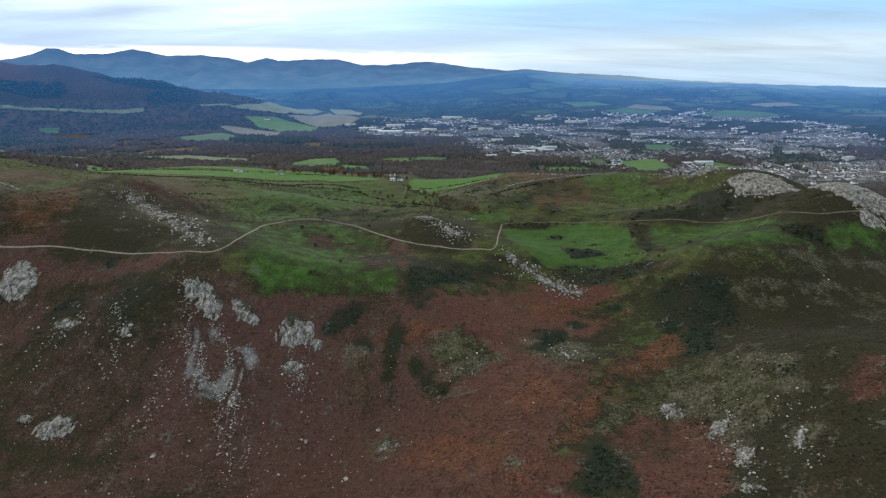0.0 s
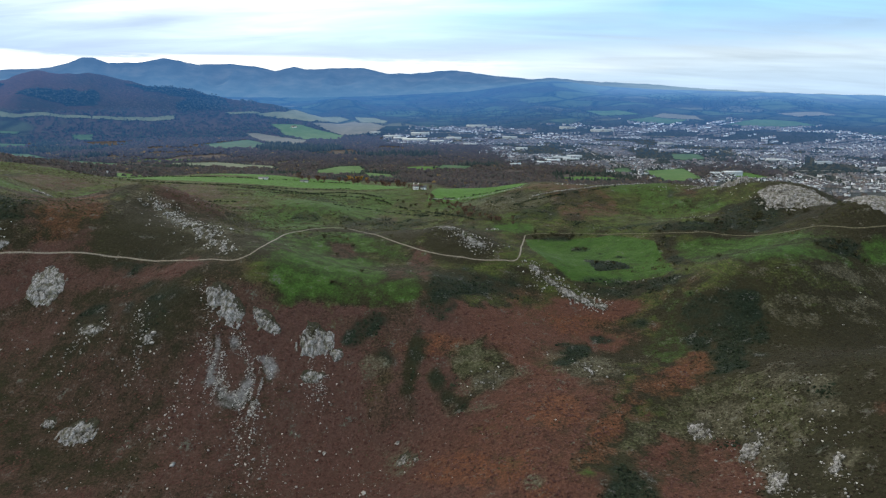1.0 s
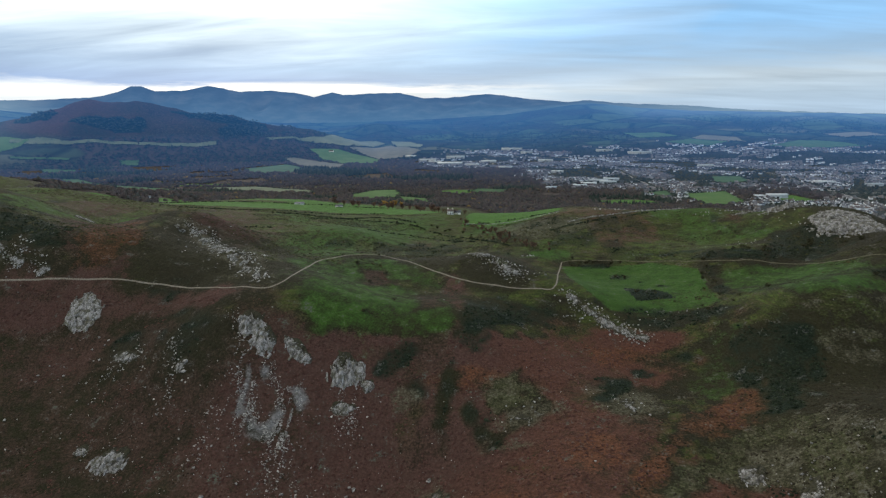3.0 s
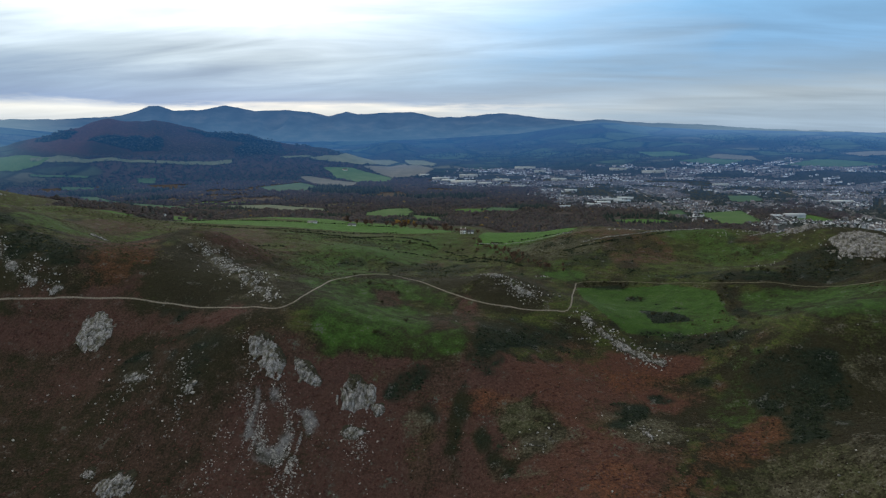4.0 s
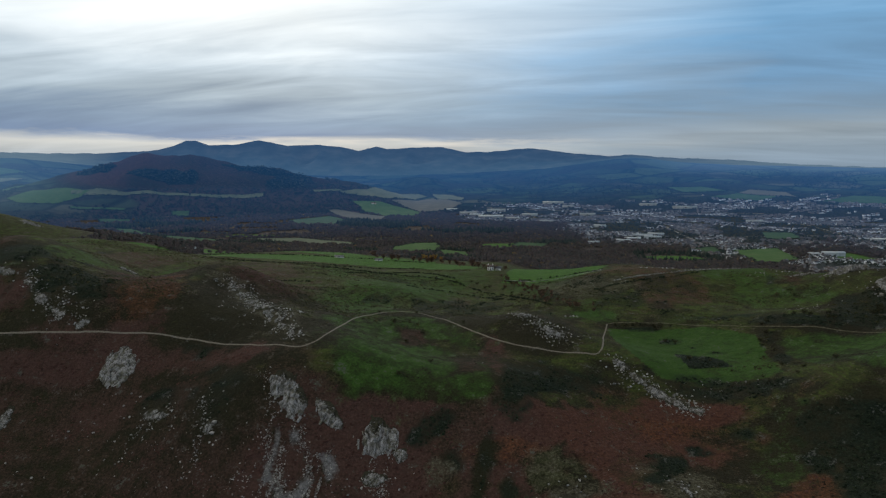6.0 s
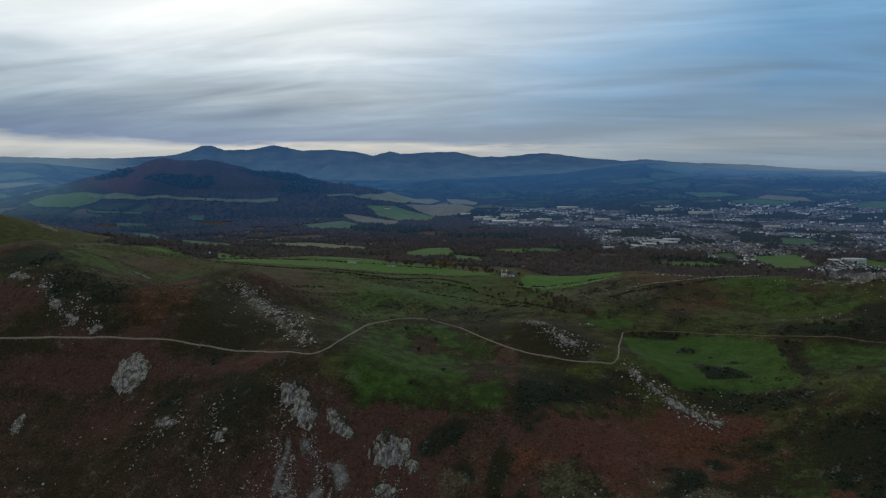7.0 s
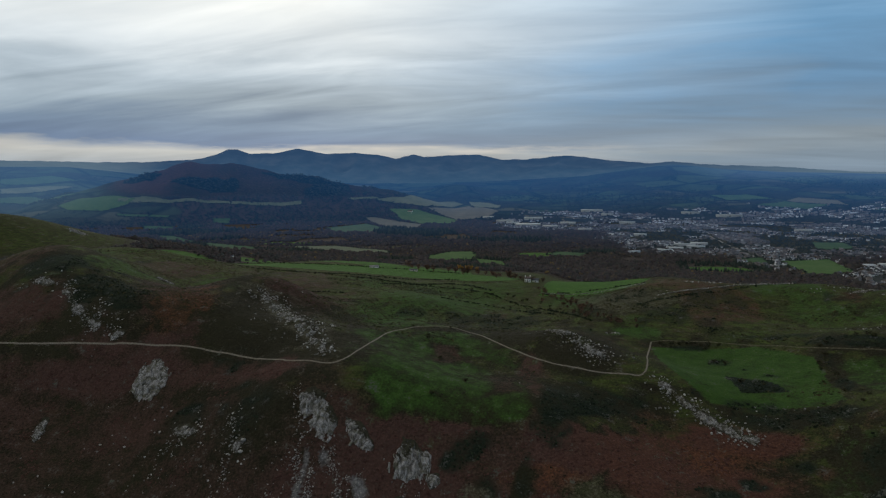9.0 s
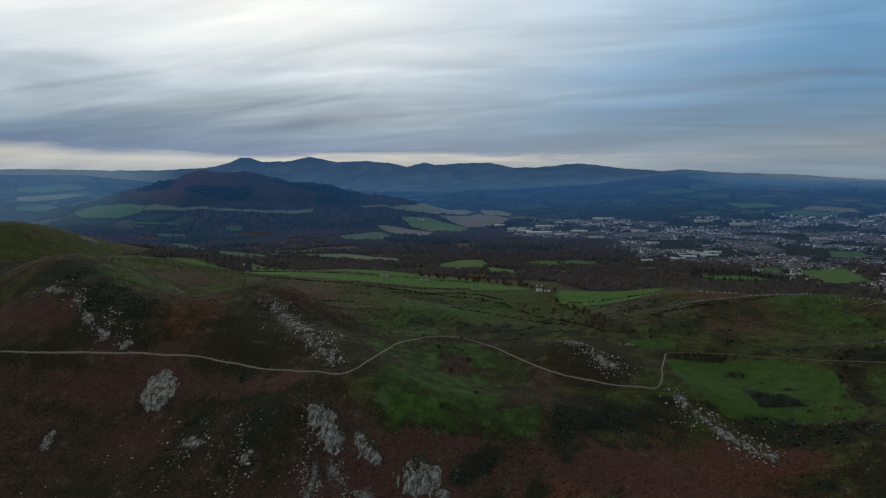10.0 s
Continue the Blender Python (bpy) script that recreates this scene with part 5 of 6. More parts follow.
def build_range():
    side = np.arange(66, -48, -0.2)
    peaks = np.array(RANGE)[::-1]
    rise = np.interp(side, peaks[:, 0], peaks[:, 1]) + 0.035 * vnoise(side * 10, side * 0, 9, 90) + 0.02 * vnoise(side * 10, side * 0, 3.5, 91)
    rows = []
    for k in np.linspace(0, 1, 22):
        r = 4240 + 520 * k
        spur = 1 - 0.45 * np.abs(vnoise(side * 10 + 16 * k, side * 0 + 30 * k, 21, 92)) * math.sin(math.pi * k)
        x, y = -r * np.sin(np.radians(side)), r * np.cos(np.radians(side))
        foot = far_land(x * 4240 / r, y * 4240 / r) - 8
        top = 215 + r * np.tan(np.radians(rise))
        rows.append(np.stack([x, y, foot + (top - foot) * k ** 0.85 * spur], -1))
    back = rows[-1] * [1.02, 1.02, 1]
    back[:, 2] -= 150
    verts = np.concatenate(rows + [back])
    n = len(side)
    q = np.arange(23 * n).reshape(23, n)
    quads = np.stack([q[:-1, :-1], q[:-1, 1:], q[1:, 1:], q[1:, :-1]], -1).reshape(-1, 4)
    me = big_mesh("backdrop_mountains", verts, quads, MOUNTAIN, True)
    # painted haze thickens towards the foot; paler glow imitates low cloud at both ends
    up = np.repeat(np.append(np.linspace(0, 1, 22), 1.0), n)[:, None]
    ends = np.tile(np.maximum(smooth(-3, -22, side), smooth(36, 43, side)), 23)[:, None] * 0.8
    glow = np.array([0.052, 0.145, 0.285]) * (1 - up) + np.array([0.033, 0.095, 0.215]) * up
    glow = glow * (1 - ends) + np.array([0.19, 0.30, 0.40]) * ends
    layer = me.attributes.new("haze_glow", "FLOAT_COLOR", "POINT")
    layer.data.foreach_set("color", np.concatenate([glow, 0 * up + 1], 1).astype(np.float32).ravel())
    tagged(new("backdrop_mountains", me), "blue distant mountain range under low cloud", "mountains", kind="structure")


build_range()


# Woods on the plain
def wood_tone(tree, place):
    isle = tree.nodes.new("ShaderNodeNewGeometry").outputs["Random Per Island"]
    tone = ramp_node(tree, isle, [(0.0, (0.062, 0.056, 0.060)), (0.35, (0.084, 0.068, 0.066)), (0.62, (0.050, 0.058, 0.052)), (0.85, (0.080, 0.066, 0.062)), (0.985, (0.105, 0.084, 0.062)), (1.0, (0.20, 0.14, 0.05))])
    return mix_node(tree, ramp_node(tree, noise_node(tree, place, 0.5, 3, 0.7), [(0.35, 0.45), (0.65, 0.0)]), tone, (0.040, 0.040, 0.048))


def conifer_tone(tree, place):
    isle = tree.nodes.new("ShaderNodeNewGeometry").outputs["Random Per Island"]
    return ramp_node(tree, isle, [(0.0, (0.024, 0.034, 0.032)), (0.6, (0.036, 0.048, 0.042)), (1.0, (0.055, 0.062, 0.050))])


BARE_WOOD = surface("bare_autumn_wood", wood_tone, 1.0, 0.6, lambda t, p: noise_node(t, p, 0.9, 4, 0.7), spec=0.05)


# Far woods glow faintly blue: haze painted as emission.
BARE_FAR = paint_haze(surface("far_bare_wood", wood_tone, 1.0, spec=0.0))
CONIFER_FAR = paint_haze(surface("far_conifers", conifer_tone, 1.0, spec=0.0))


def tree_clump(seed, lumps=4):
    """A crown for a far tree: several ragged lumps, wider than tall."""
    rng = np.random.default_rng(seed)
    pieces = []
    for k in range(lumps):
        v, f = ball(2, 6, seed * 7 + k, 0.35, -0.1)
        at = np.array([rng.uniform(-0.55, 0.55), rng.uniform(-0.55, 0.55), rng.uniform(0.35, 0.95)])
        pieces.append((v * rng.uniform(0.4, 0.7) + at, f))
    v, f = merged(pieces)
    return v, f


def spire(seed):
    rng = np.random.default_rng(seed)
    n = 6
    v = [(0, 0, 2.0)] + [(0.5 * math.cos(a) * rng.uniform(0.7, 1.2), 0.5 * math.sin(a) * rng.uniform(0.7, 1.2), 0.75 + rng.uniform(-0.2, 0.2)) for a in np.arange(n) * 1.047]
    v += [(0.62 * math.cos(a) * rng.uniform(0.7, 1.2), 0.62 * math.sin(a) * rng.uniform(0.7, 1.2), 0.1) for a in np.arange(n) * 1.047]
    f = [(0, 1 + j, 1 + (j + 1) % n) for j in range(n)]
    for j in range(n):
        a, b = 1 + j, 1 + (j + 1) % n
        f += [(a, a + n, b), (b, a + n, b + n)]
    return np.array(v), np.array(f)


def spread(name, shapes, x, y, size, material, label, category, rng, sink=0.1):
    z = ground_height(x, y)
    pieces = []
    for k, shape in enumerate(shapes):
        s = np.arange(len(x)) % len(shapes) == k
        sz = np.stack([size[s] * rng.uniform(0.8, 1.25, s.sum()), size[s] * rng.uniform(0.8, 1.25, s.sum()), size[s] * rng.uniform(0.75, 1.2, s.sum())], -1)
        pieces.append(scatter(shape, np.stack([x[s], y[s], z[s] - sink * size[s]], -1), sz, rng.uniform(0, 6.28, s.sum())))
    v, f = merged(pieces)
    me = big_mesh(name, v, f, material)
    lay_haze(me)
    return tagged(new(name, me), label, category, kind="stuff")


# Far hedges carry the same painted haze.
FAR_HEDGE = paint_haze(surface("far_hedges", conifer_tone, 1.0, spec=0.0))


# Painted haze glows on the hill's trees too.
HILL_TREES = paint_haze(surface("hill_trees", conifer_tone, 1.0, spec=0.0))


def build_woods():
    rng = np.random.default_rng(31)
    n = 100000
    r, a = 820 + 2230 * rng.uniform(0, 1, n) ** 0.75, np.radians(rng.uniform(-40, 56, n))
    x, y = -r * np.sin(a), r * np.cos(a)
    w = cover_at(x, y)
    thick = fnoise(x, y, 150, 33, 3)
    keep = (w["wood"] > 0.5) & (thick > -0.30 - 0.2 * smooth(1900, 1300, r)) & (r < far_edge(x, y) + 30) & (w["field"] < 0.5) & (np.maximum(w["grass"], w["pasture"]) < 0.3) & (rng.uniform(0, 1, n) < 0.75)
    x, y, r, thick = x[keep], y[keep], r[keep], thick[keep]
    dark = fnoise(x, y, 300, 35, 2) > 0.33
    near = r < 1750
    size = (3.4 + 4.2 * rng.uniform(0, 1, len(x)) ** 1.5) * (0.85 + 0.5 * smooth(1500, 2300, r))
    k = ~dark & near
    spread("woodland", [tree_clump(700 + k, 3) for k in range(5)], x[k], y[k], size[k], BARE_WOOD, "leafless purple-brown autumn woods below the moor", "woods", rng)
    k = ~dark & ~near
    spread("far_woodland", [tree_clump(720 + k, 2) for k in range(5)], x[k], y[k], size[k], BARE_FAR, "leafless brown woods out on the plain", "woods", rng)
    spread("conifer_wood", [spire(740 + k) for k in range(3)], x[dark], y[dark], size[dark] * 1.0, CONIFER_FAR, "dark green conifer plantations on the plain", "woods", rng)
    # hedges and copses in the farmland beyond, and plantations on the heathery hill
    n = 110000
    r, a = 2340 + 1920 * rng.uniform(0, 1, n), np.radians(rng.uniform(-42, 56, n))
    x, y = -r * np.sin(a), r * np.cos(a)
    w = cover_at(x, y)
    keep = ((np.abs(vnoise(x, y, 210, 37)) < 0.08) | (np.abs(vnoise(x + y, y - x, 260, 38)) < 0.06) | (fnoise(x, y, 300, 39, 2) > 0.24)) & (np.arange(n) % 2 == 0)
    keep &= (w["field"] < 0.5) & (w["town"] < 0.3) & (np.maximum(w["grass"], w["pasture"]) < 0.3) & (w["heath"] < 0.15)
    keep &= (r > far_edge(x, y) + 30) & (r < 4130)
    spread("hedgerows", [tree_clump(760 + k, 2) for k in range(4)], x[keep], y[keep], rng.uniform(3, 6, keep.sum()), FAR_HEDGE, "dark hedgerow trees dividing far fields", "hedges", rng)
    keep = (r > far_edge(x, y) + 30) & (w["field"] < 0.5) & ((w["planted"] > 0.5) | ((w["wood"] > 0.5) & (rng.uniform(0, 1, n) < 0.5)))
    spread("hill_woods", [tree_clump(780 + k, 2) for k in range(4)], x[keep], y[keep], rng.uniform(5, 8.5, keep.sum()), HILL_TREES, "dark plantations and bare woods round the hill", "woods", rng)


build_woods()


# Fields of the plain: thin sheets of grass or stubble laid on the ground, with hedgerow trees round them.
def field_tone(low, mid, high):
    def colour(tree, place):
        wide = noise_node(tree, place, 0.02, 4, 0.6)
        rows = noise_node(tree, mapped(tree, place, (0.25, 0.04, 1), 30), 1.0, 3, 0.6)
        n = math_node(tree, "ADD", math_node(tree, "MULTIPLY", wide, 0.7), math_node(tree, "MULTIPLY", rows, 0.3))
        return ramp_node(tree, n, [(0.32, low), (0.5, mid), (0.68, high)])
    return colour


# Each field material also emits a blue glow that imitates haze.
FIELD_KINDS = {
    "pasture": (paint_haze(surface("bright_pasture", field_tone((0.048, 0.094, 0.034), (0.062, 0.115, 0.040), (0.085, 0.132, 0.055)), 1.0, spec=0.05)), "bright green pasture on the plain between hedges", "pasture"),
    "grass": (paint_haze(surface("dull_pasture", field_tone((0.034, 0.068, 0.034), (0.046, 0.088, 0.042), (0.064, 0.104, 0.052)), 1.0, spec=0.05)), "dull green grass field bordered by dark hedges", "field"),
    "stubble": (paint_haze(surface("pale_stubble", field_tone((0.080, 0.100, 0.066), (0.105, 0.126, 0.082), (0.135, 0.150, 0.104)), 1.0, spec=0.05)), "pale yellow-green stubble field between woods", "field"),
    "fallow": (paint_haze(surface("fallow_earth", field_tone((0.085, 0.090, 0.072), (0.108, 0.110, 0.088), (0.135, 0.132, 0.106)), 1.0, spec=0.05)), "pale grey-brown fallow field beside green pasture", "field"),
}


def build_fields():
    rng = np.random.default_rng(52)
    hx, hy = [], []
    for kind, corners in FIELDS:
        bm = bmesh.new()
        bm.faces.new([bm.verts.new((x, y, 0)) for x, y in corners])
        bmesh.ops.triangulate(bm, faces=bm.faces[:])
        bmesh.ops.subdivide_edges(bm, edges=bm.edges[:], cuts=11, use_grid_fill=True)
        bmesh.ops.triangulate(bm, faces=bm.faces[:])
        p = np.array([v.co[:2] for v in bm.verts])
        z = ground_height(p[:, 0], p[:, 1]) + 2.2
        for v, up in zip(bm.verts, z):
            v.co.z = up
        material, label, category = FIELD_KINDS[kind]
        bmesh.ops.recalc_face_normals(bm, faces=bm.faces[:])
        ob = part("field", bm, material)
        ob.data.polygons.foreach_set("use_smooth", np.ones(len(ob.data.polygons), bool))
        lay_haze(ob.data)
        tagged(ob, label, category, "fields of the plain", "structure")
        ring = np.array(corners + corners[:1], float)
        for a, b in zip(ring, ring[1:]):
            n = int(np.linalg.norm(b - a) / 5)
            at = a + (b - a) * rng.uniform(0, 1, (n, 1)) + rng.normal(size=(n, 2)) * 3
            thick = vnoise(at[:, 0], at[:, 1], 60, 63) > -0.35
            hx += list(at[thick, 0])
            hy += list(at[thick, 1])
    hx, hy = np.array(hx), np.array(hy)
    spread("field_hedges", [tree_clump(790 + k, 2) for k in range(4)], hx, hy, rng.uniform(1.8, 4.6, len(hx)), CONIFER_FAR, "dark hedges and hedgerow trees round the fields", "hedges", rng)


build_fields()


# The town on the plain
def wall_tone(tree, place):
    info = tree.nodes.new("ShaderNodeObjectInfo").outputs["Random"]
    isle = tree.nodes.new("ShaderNodeNewGeometry").outputs["Random Per Island"]
    street = math_node(tree, "MULTIPLY", noise_node(tree, place, 0.009, 2, 0.5), 3.0)
    pick = math_node(tree, "FRACT", math_node(tree, "ADD", math_node(tree, "MULTIPLY", math_node(tree, "ADD", info, isle), 0.3), street))
    col = ramp_node(tree, pick, [(0.0, (0.78, 0.80, 0.82)), (0.22, (0.70, 0.72, 0.75)), (0.34, (0.34, 0.34, 0.35)), (0.75, (0.15, 0.135, 0.13)), (0.92, (0.24, 0.22, 0.21)), (1.0, (0.76, 0.78, 0.80))])
    return mix_node(tree, ramp_node(tree, noise_node(tree, place, 0.8, 3), [(0.5, 0.0), (0.75, 0.25)]), col, (0.35, 0.34, 0.31))


def roof_tone(tree, place):
    info = tree.nodes.new("ShaderNodeObjectInfo").outputs["Random"]
    isle = tree.nodes.new("ShaderNodeNewGeometry").outputs["Random Per Island"]
    pick = math_node(tree, "FRACT", math_node(tree, "ADD", info, isle))
    col = ramp_node(tree, pick, [(0.0, (0.055, 0.06, 0.075)), (0.45, (0.085, 0.09, 0.105)), (0.7, (0.11, 0.08, 0.072)), (0.88, (0.20, 0.21, 0.23)), (1.0, (0.07, 0.075, 0.09))])
    return mix_node(tree, ramp_node(tree, noise_node(tree, place, 1.2, 4), [(0.45, 0.0), (0.7, 0.35)]), col, (0.09, 0.09, 0.085))


def sheet_tone(tree, place):
    info = tree.nodes.new("ShaderNodeObjectInfo").outputs["Random"]
    col = ramp_node(tree, info, [(0.0, (0.40, 0.45, 0.49)), (0.4, (0.58, 0.62, 0.65)), (0.7, (0.26, 0.31, 0.36)), (1.0, (0.46, 0.52, 0.56))])
    return mix_node(tree, ramp_node(tree, noise_node(tree, mapped(tree, place, (0.2, 2.0, 1)), 0.6, 3), [(0.5, 0.0), (0.75, 0.3)]), col, (0.40, 0.42, 0.43))


# Walls and roofs of the far town glow blue with painted haze.
WALL = paint_haze(surface("rendered_wall", wall_tone, 0.9))
ROOF = surface("slate_roof", roof_tone, 0.5, 0.05, lambda t, p: noise_node(t, p, 4.0, 3))
ROOF = paint_haze(ROOF)
SHEET = surface("pale_sheet_roof", sheet_tone, 0.55)
GLASS_DARK = surface("window_glass", lambda t, p: (0.03, 0.035, 0.04), 0.15, spec=0.5)
ASPHALT = surface("road_asphalt", lambda t, p: ramp_node(t, noise_node(t, p, 0.3, 4), [(0.3, (0.14, 0.14, 0.14)), (0.7, (0.24, 0.235, 0.225))]), 0.85)


def gable_walls(w, d, eaves, ridge):
    """Four walls with gable ends, as triangles; the ridge runs along x."""
    v = [(-w, -d, -3), (w, -d, -3), (w, d, -3), (-w, d, -3), (-w, -d, eaves), (w, -d, eaves), (w, d, eaves), (-w, d, eaves), (-w, 0, ridge), (w, 0, ridge)]
    f = [(0, 1, 5), (0, 5, 4), (2, 3, 7), (2, 7, 6), (1, 2, 6), (1, 6, 5), (5, 6, 9), (3, 0, 4), (3, 4, 7), (7, 4, 8)]
    return np.array(v, float), np.array(f)


def gable_roof(w, d, eaves, ridge, over=0.4, thick=0.25):
    """Two roof slabs with thickness and overhang, joined at the ridge."""
    w, k = w + over, (ridge - eaves) / d
    d2, low = d + over, eaves - over * k
    v, f = [], []
    for s in (-1, 1):
        n = len(v)
        top = [(-w, s * d2, low + thick), (w, s * d2, low + thick), (w, 0, ridge + thick), (-w, 0, ridge + thick)]
        v += top + [(x, y, z - thick) for x, y, z in top]
        for q in ((0, 1, 2, 3), (7, 6, 5, 4), (0, 4, 5, 1), (1, 5, 6, 2), (3, 7, 4, 0)):
            q = q if s < 0 else q[::-1]
            f += [(n + q[0], n + q[1], n + q[2]), (n + q[0], n + q[2], n + q[3])]
    return np.array(v, float), np.array(f)


def block_shape(x0, x1, y0, y1, z0, z1):
    v = np.array([(x, y, z) for z in (z0, z1) for y in (y0, y1) for x in (x0, x1)], float)
    q = [(0, 2, 3, 1), (4, 5, 7, 6), (0, 1, 5, 4), (2, 6, 7, 3), (0, 4, 6, 2), (1, 3, 7, 5)]
    return v, np.array([t for a, b, c, d in q for t in ((a, b, c), (a, c, d))])


TOWN_ROADS = [
    [(445, 1400), (440, 1500), (446, 2000), (455, 2520)], [(-97, 3062), (-40, 2900), (-72, 2640), (-20, 2480), (120, 2300)],
    [(445, 1560), (760, 1700), (1150, 1780), (1500, 2050)], [(446, 2000), (800, 2100), (1200, 2250)], [(860, 1400), (900, 1750), (980, 2300), (1000, 2700)],
    [(-300, 3160), (100, 3080), (500, 3020), (1000, 2950)],
]
SHEDS = [  # x, y, width, depth, height, turn
    (-237, 3061, 90, 46, 9, 8), (-242, 2800, 110, 60, 10, 10), (-366, 2962, 80, 40, 8, 20), (-136, 2719, 60, 30, 8, 5), (46, 3313, 110, 40, 9, 0),
    (308, 2015, 60, 26, 8, -6), (263, 1905, 46, 24, 7, -4), (330, 1960, 50, 20, 7, -6), (-66, 2908, 70, 34, 9, 4), (12, 2547, 60, 28, 8, 0), (206, 2354, 44, 22, 7, 0),
    (509, 3182, 80, 30, 8, 0), (666, 3096, 110, 34, 8, 4), (983, 1986, 60, 20, 7, -3), (1087, 1909, 44, 18, 7, 0),
]
MORE_SHEDS = [
    (140, 1779, 30, 14, 6, 20), (849, 2676, 60, 24, 8, 0), (1148, 1728, 26, 16, 12, 5), (-320, 2890, 60, 30, 8, 14), (200, 2950, 70, 30, 8, 2), (230, 1850, 40, 18, 6, -10),
    (641, 1602, 24, 20, 6, 3), (684, 1600, 48, 16, 9, 3), (360, 2080, 50, 22, 7, -6), (120, 3180, 60, 26, 8, 0), (-460, 3050, 50, 26, 8, 25),
]


def shed(x, y, w, d, h, turn, label):
    z = height_at(x, y)
    thing = tagged(new("industrial_building"), label, "building", "large sheds in the town")
    thing.matrix_world = pose(x, y, z, 0, 0, turn)
    part("wall", big_mesh("wall", *gable_walls(w / 2, d / 2, h, h + 1.5), SHEET_WALL), None, thing)
    part("roof", big_mesh("roof", *gable_roof(w / 2, d / 2, h, h + 1.7, 0.6, 0.5), SHEET), None, thing, "pale sheet-metal roof")
    part("door", big_mesh("door", *block_shape(-3, 3, -d / 2 - 0.15, -d / 2 + 0.1, 0, 4.5), GLASS_DARK), None, thing, "dark loading door")
    return thing


SHEET_WALL = surface("clad_wall", lambda t, p: ramp_node(t, noise_node(t, p, 0.2, 3), [(0.3, (0.30, 0.34, 0.38)), (0.7, (0.46, 0.50, 0.53))]), 0.6)
for row in SHEDS:
    shed(*row, "long pale industrial shed among the town's houses")
for row in MORE_SHEDS:
    shed(*row, "flat-roofed light grey building at the town's edge")
for k, line in enumerate(TOWN_ROADS):
    tagged(new("road", ribbon("road", line, 9, 0.5, ASPHALT, 50 + k, 20, 0.0)), "straight grey town road between house rows", "road", kind="structure")


def build_town():
    rng = np.random.default_rng(41)
    rows = []
    hubs = np.stack([rng.uniform(-300, 1900, 26), rng.uniform(1400, 3450, 26)], -1)
    turns = rng.choice([0, 8, -14, 20, -6, 12, 34], 26)
    for (hx, hy), turn in zip(hubs, turns):
        c, s = math.cos(radians(turn)), math.sin(radians(turn))
        for i in range(-11, 12):
            gap = rng.uniform(0, 8)
            for j in range(-46, 47):
                lx, ly = j * 9.3 + gap, i * 36 + (7 if j % 2 else -7) * (i % 2)
                bend = 14 * math.sin(j * 0.11 + i)
                rows.append((hx + lx * c - (ly + bend) * s, hy + lx * s + (ly + bend) * c, turn + rng.normal() * 4, len(rows)))
    rows = np.array(rows)
    near = np.argmin(np.hypot(rows[:, None, 0] - hubs[None, :, 0], rows[:, None, 1] - hubs[None, :, 1]), 1)
    own = near == (rows[:, 3] // (23 * 93)).astype(int)
    w = cover_at(rows[:, 0], rows[:, 1])
    roads = np.min([line_distance(rows[:, 0], rows[:, 1], line) for line in TOWN_ROADS], 0)
    sheds = np.min([np.hypot(rows[:, 0] - q[0], rows[:, 1] - q[1]) - 0.55 * q[2] for q in SHEDS + MORE_SHEDS], 0)
    terrace = lattice((rows[:, 3] // 93).astype(np.int64), (rows[:, 3] % 93 // 8).astype(np.int64), 88)
    dense = vnoise(rows[:, 0], rows[:, 1], 130, 43) + 0.9 * terrace - 0.38 + 0.12 * rng.uniform(-1, 1, len(rows))
    keep = own & (w["town"] > 0.45) & (w["field"] < 0.5) & (np.maximum(w["grass"], w["pasture"]) < 0.2) & (roads > 13) & (sheds > 8) & (dense > 0.0) & (rows[:, 3] % 7 != 3)
    rows = rows[keep]
    z = ground_height(rows[:, 0], rows[:, 1])
    kinds = [(4.6, 3.8, 4.4, 6.6), (5.2, 4.2, 4.6, 7.2), (7.0, 4.0, 2.9, 5.2), (4.6, 4.4, 5.0, 7.6)]
    walls = [gable_walls(*k) for k in kinds]
    roofs = [gable_roof(*k) for k in kinds]
    wall_meshes = [big_mesh("wall", *s, WALL) for s in walls]
    roof_meshes = [big_mesh("roof", *s, ROOF) for s in roofs]
    stacks = [big_mesh("chimney", *block_shape(k[0] - 1.2, k[0] - 0.2, -0.5, 0.5, k[3] - 0.8, k[3] + 1.3), WALL) for k in kinds]
    order = np.argsort(np.hypot(rows[:, 0] - 700, rows[:, 1] - 1400))
    for k in order[:300]:
        x, y, turn, _ = rows[k]
        n = int(k) % 4
        thing = tagged(new("house"), "small pale rendered house with slate roof in terraced rows", "house", "houses of the town")
        thing.matrix_world = pose(x, y, z[k], 0, 0, turn)
        part("wall", wall_meshes[n], None, thing)
        part("roof", roof_meshes[n], None, thing, "dark pitched roof")
        part("chimney", stacks[n], None, thing)
    rest = order[300:]
    for name, shapes, mat, label in (("town_house_walls", walls, WALL, "pale house walls filling the far town"), ("town_house_roofs", roofs, ROOF, "grey and brown pitched roofs of the far town")):
        pieces = []
        for n in range(4):
            s = rest[rest % 4 == n]
            pieces.append(scatter(shapes[n], np.stack([rows[s, 0], rows[s, 1], z[s]], -1), np.full(len(s), 1.0), np.radians(rows[s, 2])))
        v, f = merged(pieces)
        me = big_mesh(name, v, f, mat)
        # haze painted over the far houses as emission
        lay_haze(me)
        tagged(new(name, me), label, "houses", kind="stuff")
    # garden and street trees
    n = 30000
    x, y = rng.uniform(-500, 2000, n), rng.uniform(1400, 3500, n)
    w = cover_at(x, y)
